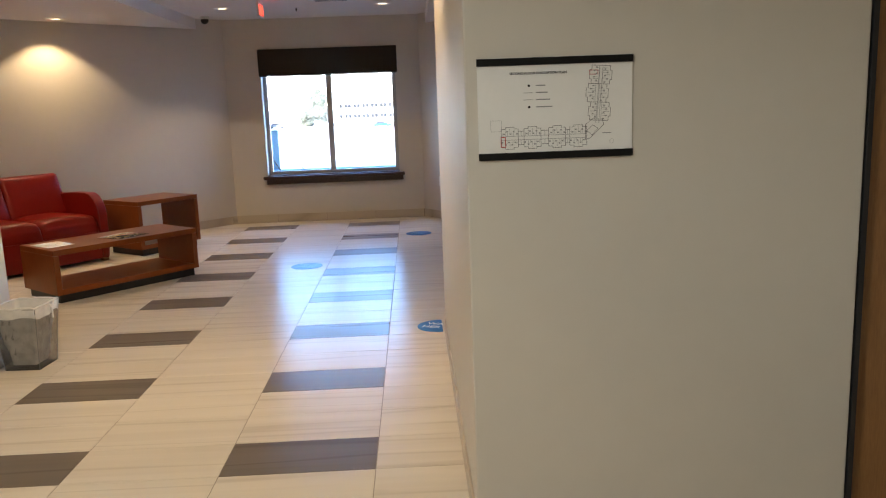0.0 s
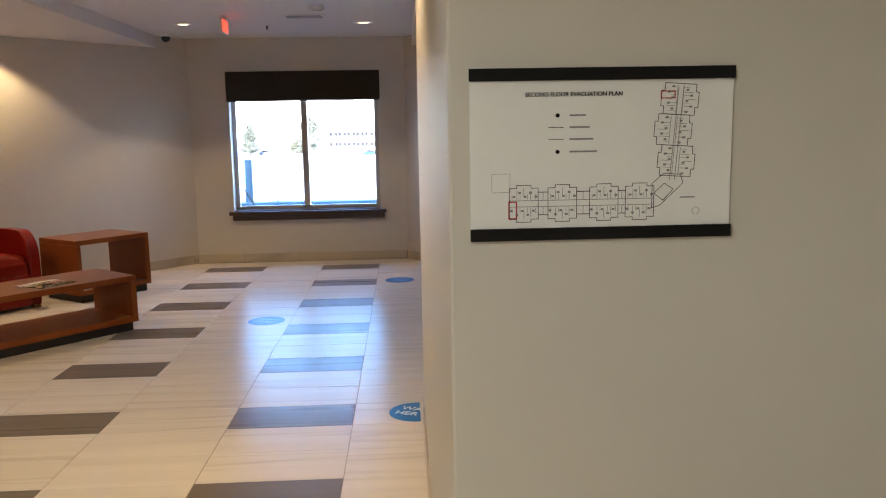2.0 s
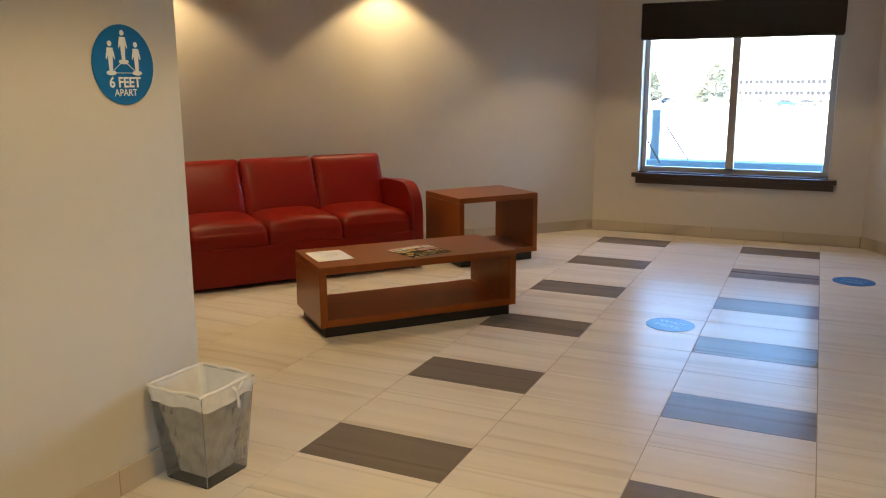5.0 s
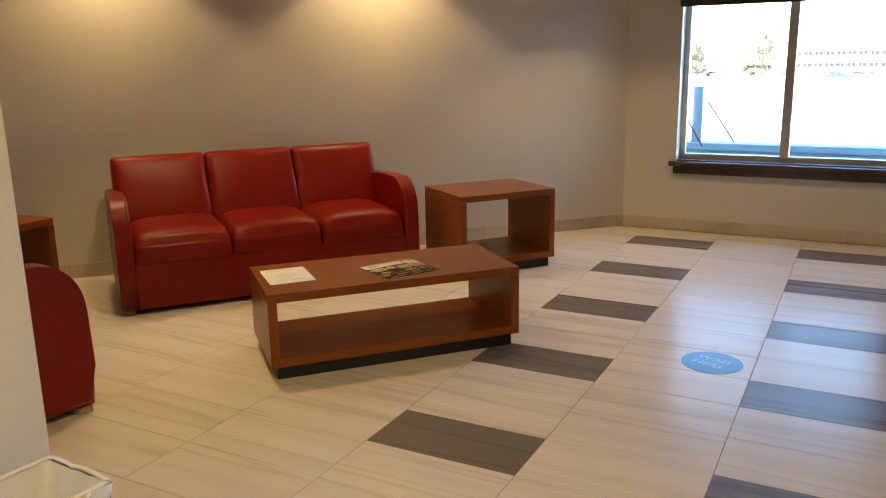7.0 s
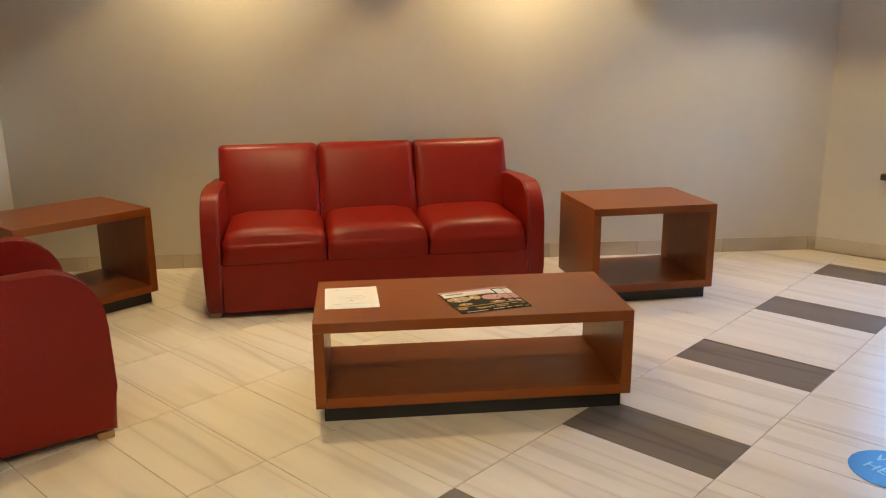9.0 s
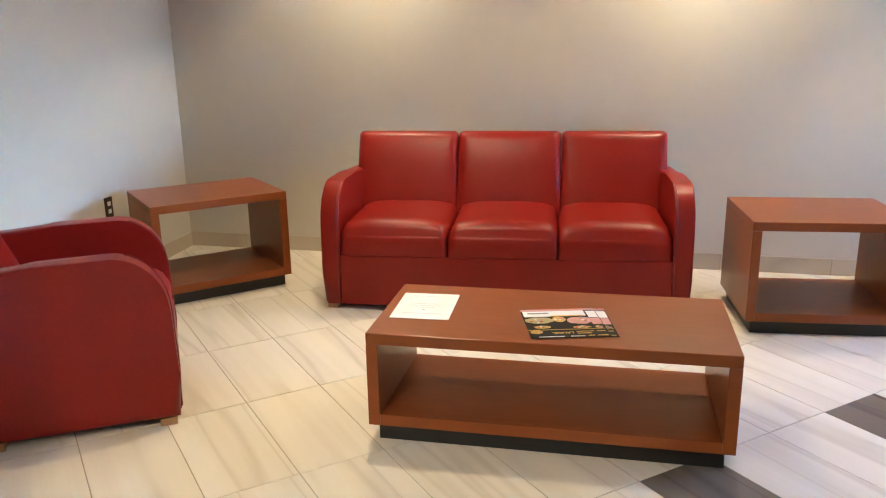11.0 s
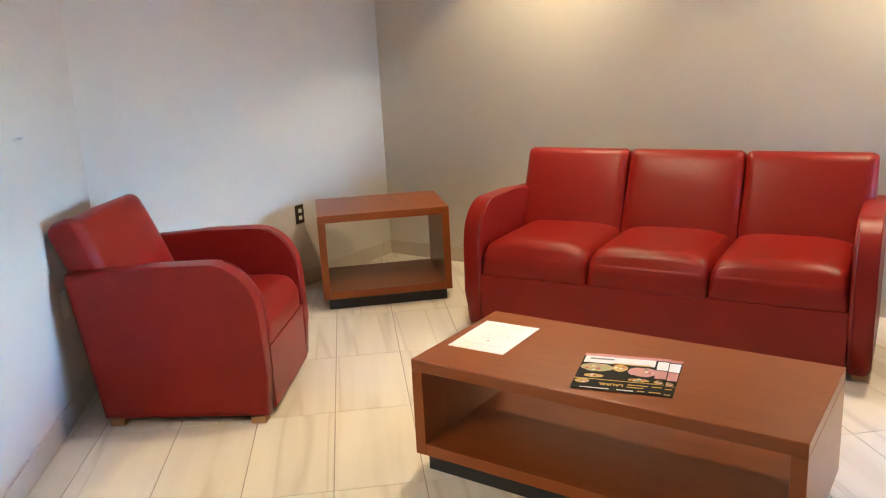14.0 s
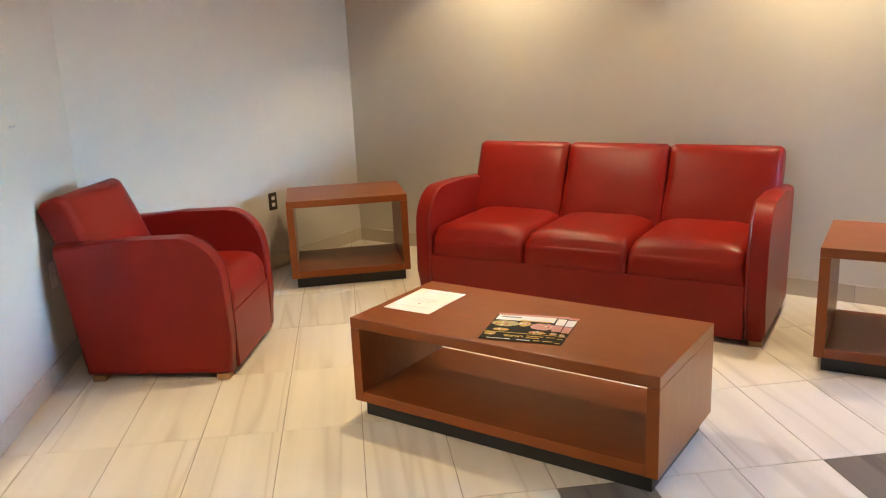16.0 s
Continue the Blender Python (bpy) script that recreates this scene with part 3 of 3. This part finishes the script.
part("rim", tube([(sx * B1, sy * B1, BH) for sx, sy in ((-1, -1), (1, -1), (1, 1), (-1, 1), (-1, -1))], 0.005, 8), ALU, body)
for sx, sy in ((-1, -1), (1, -1), (1, 1), (-1, 1)):
    part("corner_wire", tube([(sx * B0, sy * B0, 0.002), (sx * B1, sy * B1, BH)], 0.002, 6), INK_GREY, body)
liner = part("bag", frustum(0.066, B1 * 0.93, 0.022, BH + 0.002, 0, 0.0, 0.05), BAG_FULL, bin_, "pale crinkled plastic bag", smooth=True)
part("bag_bottom", box(-0.064, 0.064, -0.064, 0.064, 0.019, 0.024, 0.002), BAG_FULL, liner)
part("bag_cuff", frustum(B1 * 0.985, B1 * 1.03, BH - 0.058, BH + 0.004, 0, 0.03, 0.02), BAG, liner, smooth=True)
rng = random.Random(4)
edge = []
for k in range(41):
    side, f = divmod(k % 40, 10)
    (ax, ay), (bx, by) = ((-1, -1), (1, -1), (1, 1), (-1, 1))[side], ((1, -1), (1, 1), (-1, 1), (-1, -1))[side]
    wave = 0.0 if k in (0, 40) else rng.uniform(-0.003, 0.003)
    edge.append((B1 * (ax + (bx - ax) * f / 10) + wave, B1 * (ay + (by - ay) * f / 10) + wave, BH + 0.004 + wave))
part("bag_edge", tube(edge, 0.007, 8), BAG_FULL, liner, smooth=True)
part("bag_knot", tube([(0.128, 0.02, 0.352), (0.139, 0.03, 0.335), (0.138, 0.034, 0.31), (0.136, 0.04, 0.285), (0.134, 0.043, 0.268)], 0.006, 8), BAG_FULL, liner, smooth=True)
part("bag_knot", tube([(0.139, 0.03, 0.335), (0.142, 0.05, 0.347), (0.136, 0.062, 0.361)], 0.006, 8), BAG_FULL, liner, smooth=True)

# ---------------------------------------------------------------- wall signs and plates
sg = thing("distance_sign", pose(-2.348, 4.41, 1.47, 90, 0, 90), "round blue wall sign reading 6 FEET APART", "sign")
part("plate", disc(0, 0, 0, 0.003, 0.13, 56), BLUE, sg)
for x, y in ((-0.055, 0.0), (0.0, 0.036), (0.055, 0.0)):
    part("symbol_bar", extrude([(x - 0.012, y + 0.054), (x - 0.019, y + 0.022), (x - 0.0165, y + 0.016), (x - 0.010, y + 0.03), (x - 0.007, y - 0.022), (x + 0.007, y - 0.022), (x + 0.010, y + 0.03), (x + 0.0165, y + 0.016), (x + 0.019, y + 0.022), (x + 0.012, y + 0.054)], 0.0031, 0.0036), DECAL_WHITE, sg)
    part("symbol_dot", disc(x, y + 0.067, 0.0031, 0.0036, 0.009, 18), DECAL_WHITE, sg)
    part("symbol_foot", extrude([(x + 0.021 * math.cos(i * math.pi / 10), y - 0.026 + 0.008 * math.sin(i * math.pi / 10)) for i in range(20)], 0.0031, 0.0036), DECAL_WHITE, sg)
for a, b in (((-0.034, -0.026), (0.034, -0.026)), ((-0.045, -0.018), (-0.014, 0.004)), ((0.045, -0.018), (0.014, 0.004))):
    part("symbol_line", tube([(a[0], a[1], 0.0033), (b[0], b[1], 0.0033)], 0.0014, 4), DECAL_WHITE, sg)
lettering("lettering", "6 FEET", 0.047, DECAL_WHITE, sg, pose(0, -0.058, 0.0034), 0.0012)
lettering("lettering", "APART", 0.032, DECAL_WHITE, sg, pose(0, -0.091, 0.0034), 0.0002)

for x, y, a in ((0.075, 8.68, -18), (-0.945, 7.08, -18), (0.19, 4.93, -18)):
    fd = thing("floor_decal", pose(x, y, 0.001, 0, 0, a), "round blue floor decal reading WAIT HERE", "floor decal", "floor decals")
    r = 0.14
    if x > 0.1 and y < 6:
        # this one is cut off straight along the wall
        fd.matrix_world = pose(0.17, 4.93, 0.001, 0, 0, 0)
        part("film", extrude([(r * math.cos(i * math.pi / 24), r * math.sin(i * math.pi / 24)) for i in range(11, 38)], 0, 0.0012), BLUE, fd)
        lettering("lettering", "WA", 0.066, DECAL_WHITE, fd, pose(-0.022, 0.045, 0.0015, 0, 0, -22), 0.001)
        lettering("lettering", "HER", 0.066, DECAL_WHITE, fd, pose(-0.052, -0.02, 0.0015, 0, 0, -22), 0.001)
        continue
    part("film", disc(0, 0, 0, 0.0012, r, 48), BLUE, fd)
    lettering("lettering", "WAIT", 0.068, DECAL_WORN, fd, pose(0, 0.036, 0.0015), 0.001)
    lettering("lettering", "HERE", 0.068, DECAL_WORN, fd, pose(0, -0.038, 0.0015), 0.001)

# evacuation plan
ev = thing("evacuation_plan", pose(0.472, 2.3735, 1.370, 90, 0, 0) @ Matrix.Diagonal((1.086, 1.065, 1, 1)), "white framed evacuation plan board with black bars", "wall sign")
PW, PH = 0.420, 0.276
part("board", box(-PW / 2, PW / 2, -PH / 2, PH / 2, 0.0, 0.005, 0.0008), PAPER, ev)
for y in (PH / 2 - 0.011, -PH / 2 + 0.009):
    part("bar", box(-PW / 2 - 0.001, PW / 2 + 0.001, y - 0.010, y + 0.010, 0.0052, 0.012, 0.001), INK, ev, "black clamp bar")
lettering("lettering", "SECOND FLOOR EVACUATION PLAN", 0.0092, INK, ev, pose(-0.045, 0.095, 0.0056), 0.00025)


def stroke(a, b, w=0.0006, material=INK):
    a, b = Vector(a), Vector(b)
    d = (b - a).normalized() * w
    n = Vector((-d.y, d.x))
    part("plan_line", extrude([tuple(a - d + n), tuple(a - d - n), tuple(b + d - n), tuple(b + d + n)], 0.0051, 0.0055), material, ev)


def plan_outline(pts, w=0.00048, material=INK):
    for a, b in zip(pts, pts[1:] + pts[:1]):
        stroke(a, b, w, material)


def flat_block(cx, cy, turn, wide=1.05):
    """One stepped apartment block of the plan."""
    c, s = math.cos(turn), math.sin(turn)
    shape = [(-0.022, -0.021), (-0.011, -0.021), (-0.011, -0.025), (0.011, -0.025), (0.011, -0.021), (0.022, -0.021), (0.022, -0.007), (0.022, 0.007), (0.022, 0.021), (0.011, 0.021), (0.011, 0.025), (-0.011, 0.025), (-0.011, 0.021), (-0.022, 0.021)]
    shape = [(x * wide, y * 1.2) for x, y in shape]
    plan_outline([(cx + x * c - y * s, cy + x * s + y * c) for x, y in shape])
    for x, y, dx, dy in ((-0.011, -0.021, 0, 0.014), (0.011, -0.021, 0, 0.014), (-0.011, 0.021, 0, -0.014), (0.011, 0.021, 0, -0.014), (-0.022, -0.005, 0.044, 0), (-0.022, 0.005, 0.044, 0), (0, -0.025, 0, 0.012), (0, 0.025, 0, -0.012)):
        p, q = (x, y), (x + dx, y + dy)
        stroke(*[(cx + u * c - v * s, cy + u * s + v * c) for u, v in (p, q)], 0.0004, INK_GREY)
    for x in (-0.019, -0.006, 0.006, 0.019):
        for v0, v1 in ((0.007, 0.015), (-0.015, -0.007)):
            stroke(*[(cx + u * c - v * s, cy + u * s + v * c) for u, v in ((x, v0), (x, v1))], 0.0003, INK_GREY)
    for k in range(10):
        u, v = -0.02 + 0.0044 * k, (-0.0115, 0.0115, -0.018, 0.018)[k % 4]
        x, y = cx + u * c - v * s, cy + u * s + v * c
        part("plan_mark", box(x - 0.0022, x + 0.0022, y - 0.0016, y + 0.0016, 0.0051, 0.0055), INK_GREY, ev)


for x in (-0.125, -0.063, 0.004, 0.062):
    flat_block(x, -0.079, 0)
for x, y in ((0.133, -0.022), (0.127, 0.028), (0.137, 0.077)):
    flat_block(x - 0.013, y + 0.008, radians(86), 1.12)
for y in (-0.074, -0.084):
    stroke((-0.147, y), (0.085, y), 0.0005, INK_GREY)
for y in (-0.0605, -0.0975):
    for x0, x1 in ((-0.102, -0.086), (-0.040, -0.019), (0.027, 0.039)):
        stroke((x0, y), (x1, y))
        stroke(((x0 + x1) / 2, y), ((x0 + x1) / 2, -0.074 if y > -0.08 else -0.084), 0.0004, INK_GREY)
for x in (0.116, 0.124):
    stroke((x - 0.006, -0.045), (x + 0.006, 0.105), 0.0005, INK_GREY)
plan_outline([(0.082, -0.09), (0.095, -0.086), (0.132, -0.05), (0.128, -0.036), (0.1, -0.034), (0.082, -0.05)])
plan_outline([(0.085, -0.066), (0.1, -0.078), (0.116, -0.06), (0.102, -0.05)])
plan_outline([(-0.176, -0.06), (-0.147, -0.06), (-0.147, -0.03), (-0.176, -0.03)], 0.0003, INK_GREY)
plan_outline([(-0.149, -0.103), (-0.137, -0.103), (-0.137, -0.076), (-0.149, -0.076)], 0.001, RED)
plan_outline([(0.094, 0.087), (0.116, 0.087), (0.116, 0.098), (0.094, 0.098)], 0.0008, RED)
for i, y in enumerate((0.062, 0.043, 0.024, 0.004)):
    part("legend_bar", box(-0.052, -0.026 + 0.006 * i, y - 0.0014, y + 0.0014, 0.0051, 0.0055), INK_GREY, ev)
    if i in (1, 2):
        stroke((-0.085, y), (-0.062, y), 0.0005)
    else:
        part("legend_dot", disc(-0.071, y, 0.0051, 0.0055, 0.0034, 16), INK, ev)
part("legend_bar", box(0.128, 0.152, -0.0745, -0.0725, 0.0051, 0.0055), INK_GREY, ev)
plan_outline([(0.154 + 0.006 * math.cos(i * math.pi / 5), -0.096 + 0.006 * math.sin(i * math.pi / 5)) for i in range(10)], 0.0003, INK_GREY)


def wall_plate(name, m, material, label, category, w=0.072, h=0.117, kind="outlet"):
    t = thing(name, m, label, category)
    part("plate", box(-w / 2, w / 2, -h / 2, h / 2, 0.0, 0.006, 0.002), material, t)
    if kind == "hook":
        part("peg", tube([(0.008, 0, 0.005), (0.008, 0, 0.018), (0.008, 0.008, 0.022)], 0.003, 8), material, t)
        return t
    for y in ((-0.022, 0.022) if kind == "outlet" else (0.0,)):
        part("insert", box(-0.014, 0.014, y - (0.012 if kind == "outlet" else 0.03), y + (0.012 if kind == "outlet" else 0.03), 0.0062, 0.009, 0.001), WHITE if material is BRONZE else material, t)
    return t


def on_wall(a, d, s, z, side):
    p = a + d * s
    return pose(p.x, p.y, z, 90, 0, math.degrees(math.atan2(d.y, d.x)) + side)


SOUTH = (90, 0, 181.78)
wall_plate("light_switch", pose(-2.58, 4.659, 1.145, *SOUTH), WHITE, "white plastic wall switch plate", "switch", kind="switch", h=0.13)
wall_plate("wall_hook", pose(-3.27, 4.6375, 1.17, *SOUTH), INK_PALE, "tiny grey hook fixed on the white wall", "hook", 0.034, 0.010, kind="hook")
wall_plate("wall_outlet", pose(-3.47, 4.6315, 0.47, *SOUTH), WHITE, "white wall outlet behind the red armchair", "outlet")
d2 = (W3A - W2B).normalized()
wall_plate("wall_outlet", on_wall(W2B, d2, (Vector((-5.11, 5.52, 0)) - W2B).dot(d2), 0.463, 0), BRONZE, "bronze wall outlet plate beside the side table", "outlet")
wall_plate("wall_outlet", on_wall(W3A, W3D, 3.02, 0.69, 0), WHITE, "white wall outlet plate behind the red sofa", "outlet")
d4 = (W4B - W4A).normalized()
wall_plate("wall_outlet", on_wall(W4A, d4, 0.36, 0.46, 0), WHITE, "white wall outlet on the angled wall", "outlet")
al = thing("fire_alarm", on_wall(W4A, d4, 0.52, 2.14, 0), "red wall fire alarm with clear strobe", "fire alarm")
part("housing", box(-0.05, 0.05, -0.065, 0.065, 0.0, 0.05, 0.006), RED, al)
part("strobe", box(-0.03, 0.03, -0.045, -0.005, 0.0505, 0.07, 0.008), WHITE, al)

# ---------------------------------------------------------------- outdoors
structure("ground", box(-1500, 1500, 10.5, 3000, -4.3, -4.0), SNOW, "pale sunlit open ground outside the window", "ground")
# roof edge and post carry bluish shade in their colour
led = thing("roof_ledge", pose(0, 0, 0), "metal roof edge outside the window, coloured as in bluish shade", "roof edge")
part("curb", box(-6, 5, 12.9, 13.15, 0.12, 0.36, 0.01), LEDGE_SHADED, led)
part("cap", box(-6, 5, 12.86, 13.2, 0.361, 0.44, 0.01), LEDGE_SHADED, led)
part("deck", box(-6, 5, 10.3, 12.9, 0.05, 0.12), LEDGE_SHADED, led)
post = thing("roof_post", pose(-2.15, 13.03, 0.44), "square post with thin braces, coloured as in bluish shade", "post")
part("shaft", box(-0.055, 0.055, -0.055, 0.055, 0, 0.63, 0.004), LEDGE_SHADED, post)
part("brace", tube([(0.05, 0, 0.45), (0.11, 0, 0.45), (0.42, 0, 0.0)], 0.010, 8), SHADE, post)
part("brace", tube([(-0.15, -0.4, 0.40), (-0.11, -0.4, 0.40), (0.14, -0.4, -0.02)], 0.010, 8), SHADE, post)

bld = thing("office_building", pose(0, 250, -4), "long pale two-storey office building with window rows", "building")
part("wall", box(-25, 75, 0, 14, 0, 8.5), FACADE, bld)
part("roof", box(-25.5, 75.5, -0.5, 14.5, 8.5, 9.2), FACADE, bld)
for z in (5.0, 1.9):
    for i in range(62):
        x = -22 + i * 1.35 + (0.25 if i % 2 else 0)
        part("window", box(x, x + 1.0, -0.12, -0.02, z, z + 1.15), FAR_GLASS, bld)


def tree(m, height, spread, seed, label):
    rng = random.Random(seed)
    t = thing("tree", m, label, "tree", "trees across the open ground")
    bm = tube([(0, 0, 0), (0.1, 0, height * 0.4), (0, 0.1, height * 0.8)], 0.22, 8)
    for k in range(6):
        a = rng.uniform(0, 6.28)
        h = height * rng.uniform(0.3, 0.6)
        b2 = tube([(0, 0, h), (spread * 0.7 * math.cos(a), spread * 0.7 * math.sin(a), h + height * 0.2)], 0.08, 5)
        tmp = bpy.data.meshes.new("tmp")
        b2.to_mesh(tmp)
        b2.free()
        bm.from_mesh(tmp)
        bpy.data.meshes.remove(tmp)
    part("trunk", bm, BARK, t)
    bm = bmesh.new()
    for k in range(3200):
        z = rng.uniform(0.12, 1.0)
        r = spread * (1.05 - z) ** 0.6 * rng.uniform(0.2, 1.0) ** 0.5 * (0.8 + 0.3 * math.sin(z * 17 + seed))
        a = rng.uniform(0, 6.28)
        c = Vector((r * math.cos(a), r * math.sin(a), z * height))
        q = [c + Vector([rng.uniform(-0.42, 0.42) for _ in range(3)]) for _ in range(3)]
        bm.faces.new([bm.verts.new(v) for v in q])
    part("crown", bm, LEAVES, t)


tree(pose(-41.5, 225, -4), 8.4, 3.4, 3, "slender green tree beyond the open ground")
tree(pose(-25.8, 228, -4), 10.2, 6.0, 7, "taller green tree beyond the open ground")
tree(pose(-30, 232, -4), 4.2, 2.2, 11, "low green tree beyond the open ground")


rng = random.Random(21)
bm = bmesh.new()
for k in range(2600):
    c = Vector((rng.uniform(-24, 74), 243 + rng.uniform(-0.8, 0.8), -4 + rng.uniform(0.1, 1.0) * (1.1 + 0.4 * math.sin(k * 0.37))))
    bm.faces.new([bm.verts.new(c + Vector([rng.uniform(-0.5, 0.5) for _ in range(3)])) for _ in range(3)])
tagged(part("hedge", bm, LEAVES), "low clipped green hedge before the office building", "hedge", kind="stuff")


def car(m, paint, label):
    c = thing("car", m, label, "car", "parked cars")
    part("body", extrude([(-2.2, 0.35), (2.2, 0.35), (2.25, 0.8), (1.3, 0.95), (-1.9, 0.98), (-2.25, 0.8)], -0.85, 0.85, "y", 0.06, 2), paint, c)
    part("cabin", extrude([(-1.7, 0.96), (1.1, 0.96), (0.4, 1.45), (-1.1, 1.45)], -0.72, 0.72, "y", 0.05, 2), FAR_GLASS, c)
    for x in (-1.4, 1.4):
        for y in (-0.87, 0.87):
            part("wheel", extrude([(x + 0.33 * math.cos(i * math.pi / 10), 0.33 + 0.33 * math.sin(i * math.pi / 10)) for i in range(20)], y - 0.1, y + 0.1, "y"), TYRE, c)


car(pose(-7.5, 205, -4, 0, 0, 8), CAR_PAINT, "teal car parked on the open ground")
car(pose(-3.0, 206, -4, 0, 0, 5), CAR_SILVER, "silver car parked on the open ground")
car(pose(-38, 230, -4, 0, 0, 0), CAR_SILVER, "silver car parked beside the far trees")

# ---------------------------------------------------------------- baseboard tiles


def base_run(name, a, b, inward, lead=0.0, step=0.612):
    d = (b - a).normalized()
    length = (b - a).length
    ang = math.degrees(math.atan2(d.y, d.x))
    run = thing(name, pose(a.x, a.y, 0, 0, 0, ang), "beige porcelain tile baseboard along the wall", "baseboard")
    run["kind"] = "structure"
    s = -lead
    while s < length - 0.01:
        x0, x1 = max(0.0, s) + 0.0015, min(length, s + step) - 0.0015
        if x1 - x0 > 0.01:
            y0, y1 = (0.0008, 0.0095) if inward > 0 else (-0.0095, -0.0008)
            part("baseboard_tile", box(x0, x1, y0, y1, 0.0005, 0.098, 0.0012, 1), BASE_TILE, run)
        s += step
    y0, y1 = (0.0006, 0.008) if inward > 0 else (-0.008, -0.0006)
    part("joint", box(0, length, y0, y1, 0.0004, 0.096), GROUT, run)
    return run


base_run("baseboard_sofa", W3A, W3B, -1, 0.2)
base_run("baseboard_north", W3B, W4A, -1, 0.1)
base_run("baseboard_north_east", W4A, W4B, -1, 0.3)
base_run("baseboard_alcove_west", W2B, W3A, -1, 0.25)
base_run("baseboard_alcove_south", W1A, W2B, -1, 0.35)
base_run("baseboard_west", Vector((-2.35, -2.4, 0)), W1A, -1, 0.1)
base_run("baseboard_plan_side", Vector((0.207, 2.375, 0)), Vector((0.207, 4.88, 0)), 1, 0.1)

# ---------------------------------------------------------------- floor tiles
P, Q, X0, Y0, GAP = 0.612, 0.308, -0.148, 2.93, 0.0014


def tile_mesh(name, material):
    bm = box(-P / 2 + GAP, P / 2 - GAP, -Q / 2 + GAP, Q / 2 - GAP, -0.008, 0.0, 0.0014, 1)
    me = bpy.data.meshes.new(name)
    bm.to_mesh(me)
    bm.free()
    me.materials.append(material)
    return me


light_tile, dark_tile = tile_mesh("floor_tile", TILE), tile_mesh("floor_tile_dark", TILE_DARK)
rest = {0: bmesh.new(), 1: bmesh.new()}
for i in range(-5, 10):
    for j in range(-17, 24):
        x, y = X0 - P * (i + 0.5), Y0 + Q * (j + 0.5)
        if x < -6.2 or x > 2.4 or y < -2.4 or y > YW + 0.1:
            continue
        dark = i in (0, 2) and j % 3 == 0
        lift = 0.0003 * ((i * 7 + j * 13) % 5) / 4
        if -4.1 < x < 0.75 and y > 2.2:
            ob = new("tile", dark_tile if dark else light_tile)
            ob.parent = floor
            ob.matrix_basis = pose(x, y, lift)
        else:
            bm = rest[int(dark)]
            tmp = (dark_tile if dark else light_tile).copy()
            tmp.transform(Matrix.Translation((x, y, lift)))
            bm.from_mesh(tmp)
            bpy.data.meshes.remove(tmp)
for key, bm in rest.items():
    ob = part("tile_field", bm, TILE_DARK if key else TILE, floor)
    ob["kind"] = "stuff"
